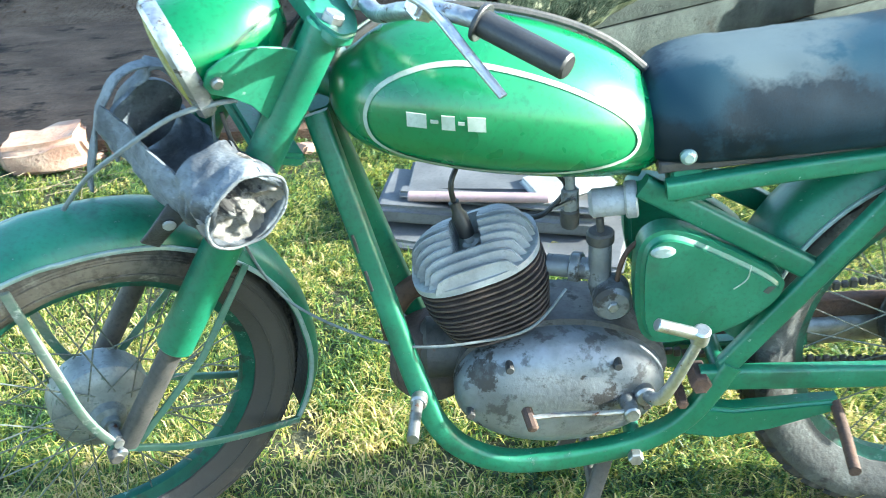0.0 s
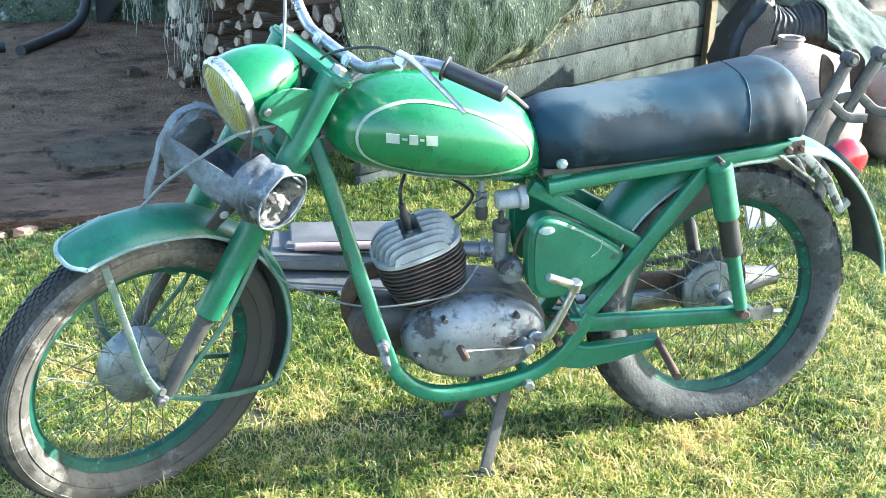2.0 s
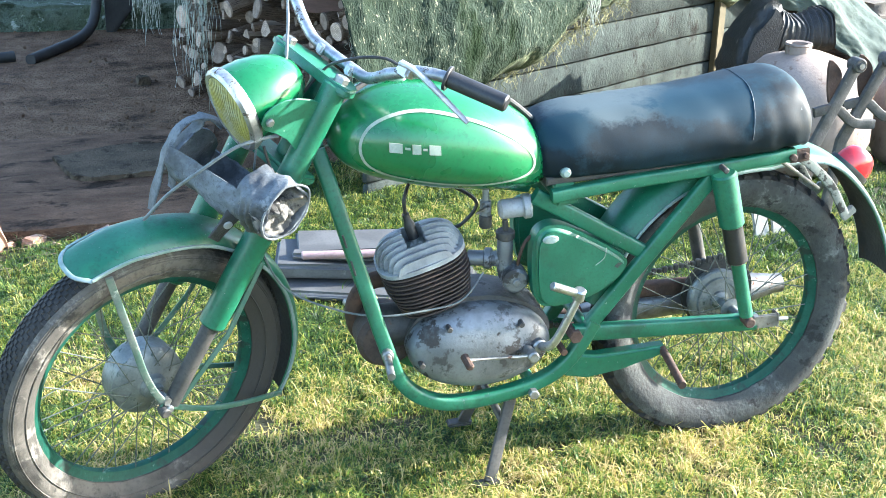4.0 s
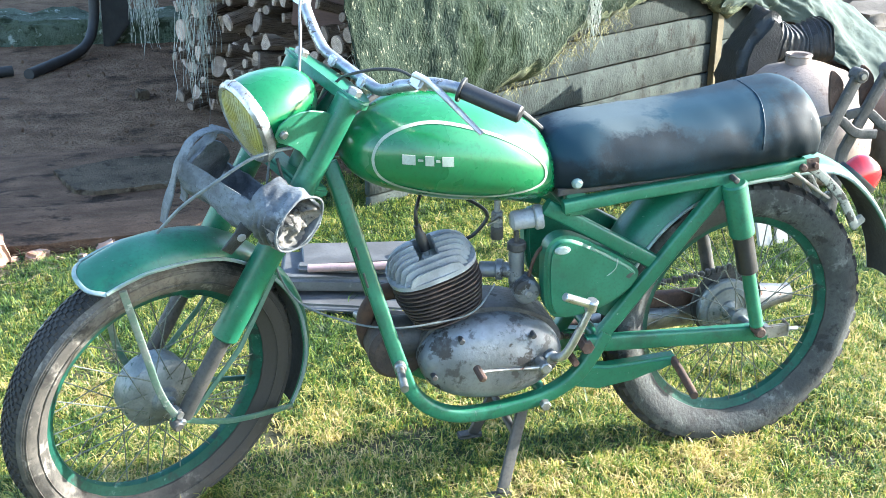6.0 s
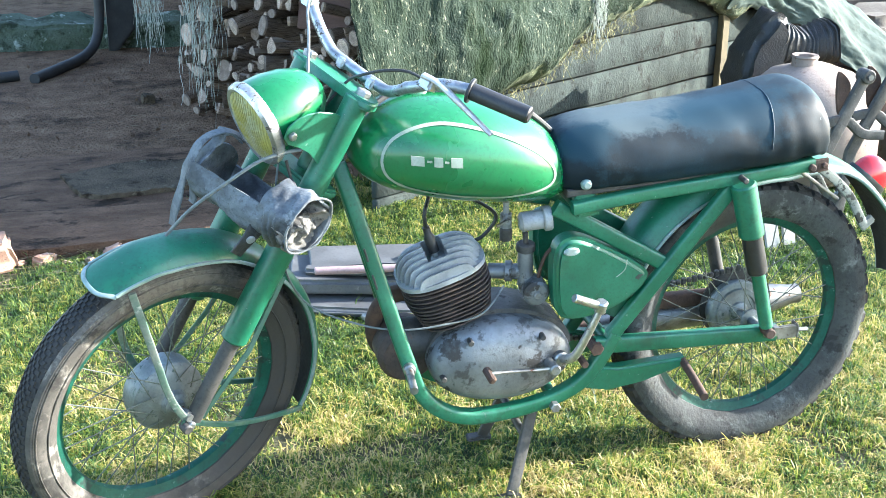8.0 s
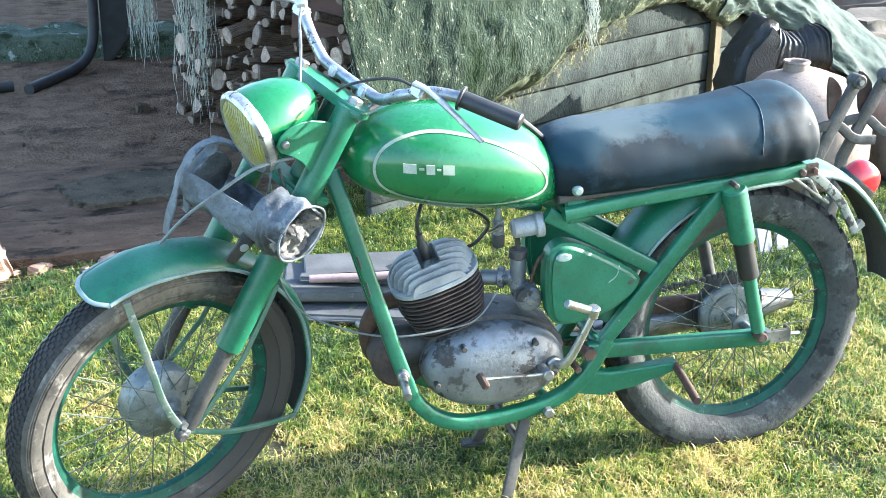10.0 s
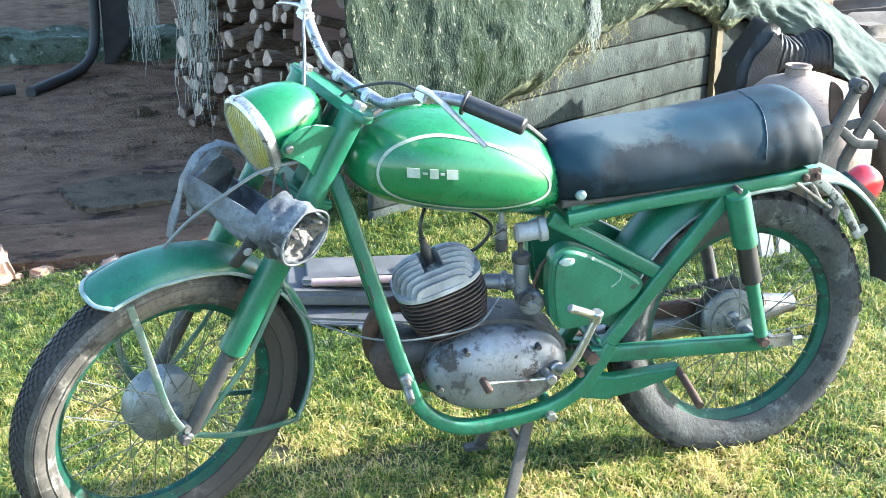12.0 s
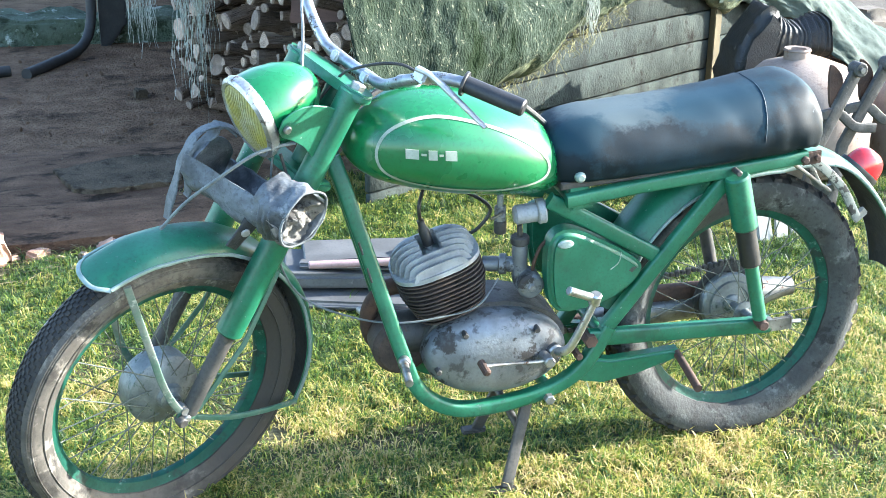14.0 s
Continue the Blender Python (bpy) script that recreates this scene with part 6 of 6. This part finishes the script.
# ---------------------------------------------------------------- behind the tail: can, bag, irons
b = bmesh.new()
lathe(b, [(0, 0.0), (0.15, 0.0), (0.21, 0.03), (0.245, 0.12), (0.245, 0.22), (0.216, 0.32), (0.14, 0.392), (0.065, 0.42), (0.05, 0.425), (0, 0.425)], pose(2.07, 1.886, 0.0) @ Matrix.Diagonal((1.22, 1.16, 1.15, 1)), 44)
jitter(b, 0.008, 6)
can = tagged(part("metal_can", b, CAN, angle=60), "round rusty pink-painted metal can standing on the grass", "can")
b = bmesh.new()
lathe(b, [(0.032, 0.41), (0.046, 0.41), (0.045, 0.438), (0.049, 0.442), (0.046, 0.449), (0.032, 0.446)], pose(2.033, 1.885, 0.012) @ Matrix.Scale(1.143, 4), 28, True)
part("can_neck", b, CAN, can)
b = bmesh.new()
box(b, (0.085, 0.07, 0.006), pose(1.922, 1.806, 0.428, 22, -34, 15), 0.002, 1)
part("can_patch", b, DARKSTEEL, can, "dark square patch")
b = bmesh.new()
slab_shape(b, [(1.48, 0.1), (1.463, 0.285), (1.478, 0.4), (1.53, 0.48), (1.605, 0.555), (1.645, 0.53), (1.665, 0.44), (1.67, 0.1)], 1.75, 1.97, 0.03, 3)
bmesh.ops.subdivide_edges(b, edges=[e for e in b.edges if e.calc_length() > 0.03], cuts=4, use_grid_fill=True)
jitter(b, 0.022, 8)
jitter(b, 0.009, 24)
BAG_AT = pose(2.135, 2.388, 0, 0, 0, -5) @ Matrix.Diagonal((1.08, 1.1, 1.13, 1)) @ Matrix.Translation((-1.575, -1.86, 0))
old_bag = tagged(part("leather_bag", moved(b, BAG_AT), LEATHER, angle=80), "crumpled black leather bag with a pleated neck behind the can", "bag")
b = bmesh.new()
path = smooth_path([(1.63, 1.85, 0.43), (1.7, 1.85, 0.415), (1.77, 1.85, 0.415), (1.83, 1.84, 0.42), (1.875, 1.84, 0.425)], 10)
sweep(b, path, rounded_box_outline(0.085, 0.1, 2.4, 36), (0, 1, 0), scales=[(1.08 - 0.2 * math.sin(math.pi * i / len(path))) * (0.95 + 0.09 * (i % 4 < 2)) for i in range(len(path))])
jitter(b, 0.016, 14)
part("pleated_neck", moved(b, BAG_AT), LEATHER, old_bag, "pleated neck with worn shiny folds", angle=40)
b = bmesh.new()
box(b, (0.255, 0.21, 0.116), pose(2.126, 2.388, 0.06, 0, 0, 5), 0.01)
tagged(part("wooden_block", b, PLANK), "grey wooden block under the leather bag", "block")


def bracket(origin, turn_, label):
    """A forked iron arm with a drilled round eye."""
    root = thing("iron_bracket", label, "bracket", "iron brackets")
    m = Matrix.Translation(origin) @ Matrix.Rotation(turn_, 4, "Z") @ Matrix.Scale(1.09, 4)
    b = bmesh.new()
    sweep(b, [m @ Vector(p) for p in ((0, 0, 0), (0.03, 0, 0.3), (0.15, 0, 0.56))], bar(0.045, 0.02, 0.004), (0, 1, 0))
    rod(b, m @ Vector((0.155, -0.025, 0.572)), m @ Vector((0.155, 0.025, 0.572)), 0.026, 16, 0.004)
    part("arm", b, OLDIRON, root)
    b = bmesh.new()
    rod(b, m @ Vector((0.155, -0.032, 0.572)), m @ Vector((0.155, -0.02, 0.572)), 0.011, 8)
    part("pin", b, STEEL, root)
    b = bmesh.new()
    sweep(b, [m @ Vector(p) for p in smooth_path([(0.02, 0, 0.42), (0.1, 0, 0.43), (0.17, 0, 0.38), (0.25, 0, 0.37)], 4)], bar(0.035, 0.016, 0.004), (0, 1, 0))
    part("cross_arm", b, OLDIRON, root)
    b = bmesh.new()
    slab_shape(b, rounded([(0.07, 0.585), (0.115, 0.55), (0.12, 0.5), (0.09, 0.44), (0.072, 0.5)], 4), 0.02, 0.03, 0.002, 1)
    part("gusset", moved(b, m), RUST, root)
    return root


bracket((1.649, 1.215, -0.035), -0.04, "dark rusty forked iron bracket standing behind the motorcycle")
bracket((1.815, 1.282, -0.035), -0.14, "dark rusty forked iron bracket standing behind the motorcycle")
b = bmesh.new()
lathe(b, [(0, 0), (0.12, 0), (0.15, 0.05), (0.15, 0.26), (0.1, 0.32), (0, 0.33)], pose(2.611, 1.834, 0) @ Matrix.Scale(1.15, 4), 32)
jitter(b, 0.01, 6)
tagged(part("metal_can", b, CAN, angle=60), "rusty brown metal can standing beside the iron brackets", "can")
for i, (x, w, h) in enumerate(((1.457, 0.06, 0.15), (1.543, 0.055, 0.172), (1.624, 0.044, 0.13))):
    b = bmesh.new()
    box(b, (w, 0.012, h), pose(x, 1.148 + 0.027 * i, h / 2, -14, 6 * (i - 1), 4), 0.004)
    tagged(part("plastic_offcut", b, PALEPLASTIC), "off-white plastic offcut leaning behind the rear wheel", "plastic scrap", "plastic offcuts")

# ---------------------------------------------------------------- behind the engine: grey panels on the grass
PANELS_AT = pose(0.04, 1.069, 0, 0, 0, -5) @ Matrix.Diagonal((1.053, 1.2, 1.03, 1)) @ Matrix.Translation((0.06, -0.9, 0))
PANELS = thing("plastic_panel_stack", "grey plastic trim panels lying stacked on the grass", "panel")
for (sx, sy, sz, x, y, z, rz, ry, mat) in ((0.6, 0.25, 0.028, -0.06, 0.9, 0.018, -16, 0, GREYPLASTIC), (0.54, 0.2, 0.045, -0.08, 0.96, 0.062, -9, 1, GREYPLASTIC), (0.5, 0.05, 0.02, -0.06, 0.9, 0.1, -14, 0, GREYPLASTIC), (0.42, 0.16, 0.018, -0.07, 1.02, 0.098, -5, 0, GREYPLASTIC), (0.2, 0.14, 0.02, 0.1, 0.95, 0.118, 18, -4, PALEPLASTIC)):
    b = bmesh.new()
    box(b, (sx, sy, sz), pose(x, y, z, 0, ry, rz), 0.012, 3)
    jitter(b, 0.006, 9)
    part("panel", moved(b, PANELS_AT), mat, PANELS)
b = bmesh.new()
rod(b, (-0.28, 0.9, 0.118), (0.05, 0.87, 0.12), 0.012, 12, 0.003)
part("tube", moved(b, PANELS_AT), PINKPLASTIC, PANELS, "faded pink plastic tube")

# ---------------------------------------------------------------- litter on the soil
litter_rng = random.Random(5)


def litter(name, count, x0, x1, y0, y1, z, low, high, mat, label):
    """Straws and twigs lying loose."""
    b = bmesh.new()
    for _ in range(count):
        x, y, a, n = litter_rng.uniform(x0, x1), litter_rng.uniform(y0, y1), litter_rng.uniform(0, math.tau), litter_rng.uniform(low, high)
        d = Vector((math.cos(a), math.sin(a), litter_rng.uniform(-0.05, 0.15))) * n
        p = Vector((x, y, z + ground_height(x, y)))
        sweep(b, [p, p + d * 0.5 + Vector((0, 0, 0.004)), p + d], [(-0.001, 0), (0.001, 0), (0, 0.0014)], (0, 0, 1))
    tagged(part(name, b, mat, smooth=False), label, "litter", kind="stuff")


litter("straw", 70, -1.8, 0.0, 3.05, 5.4, 0.002, 0.015, 0.08, STRAW, "dry straws scattered on the dark soil")
litter("straw", 16, -1.6, -0.45, 1.85, 2.9, 0.03, 0.015, 0.06, STRAW, "dry straws scattered on the boards")
litter("straw", 70, -1.4, -0.35, 1.5, 1.8, 0.012, 0.03, 0.14, STRAW, "dry grass stalks along the lawn edge")
litter("twigs", 300, -1.8, 0.1, 3.0, 5.5, 0.002, 0.015, 0.06, TWIG, "brown twigs and bark scraps on the soil")
b = bmesh.new()
for _ in range(900):
    x, y, rr = litter_rng.uniform(-1.9, 0.2), litter_rng.uniform(2.95, 5.7), 0.003 + 0.01 * litter_rng.random() ** 5
    bmesh.ops.create_icosphere(b, subdivisions=1, radius=rr, matrix=pose(x, y, 0.2 * rr, litter_rng.uniform(0, 90), 0, litter_rng.uniform(0, 90)) @ Matrix.Diagonal((1.2, 1, 0.6, 1)))
jitter(b, 0.006, 60)
tagged(part("soil_clods", b, SOIL), "clods and crumbs of dark soil", "soil", kind="stuff")
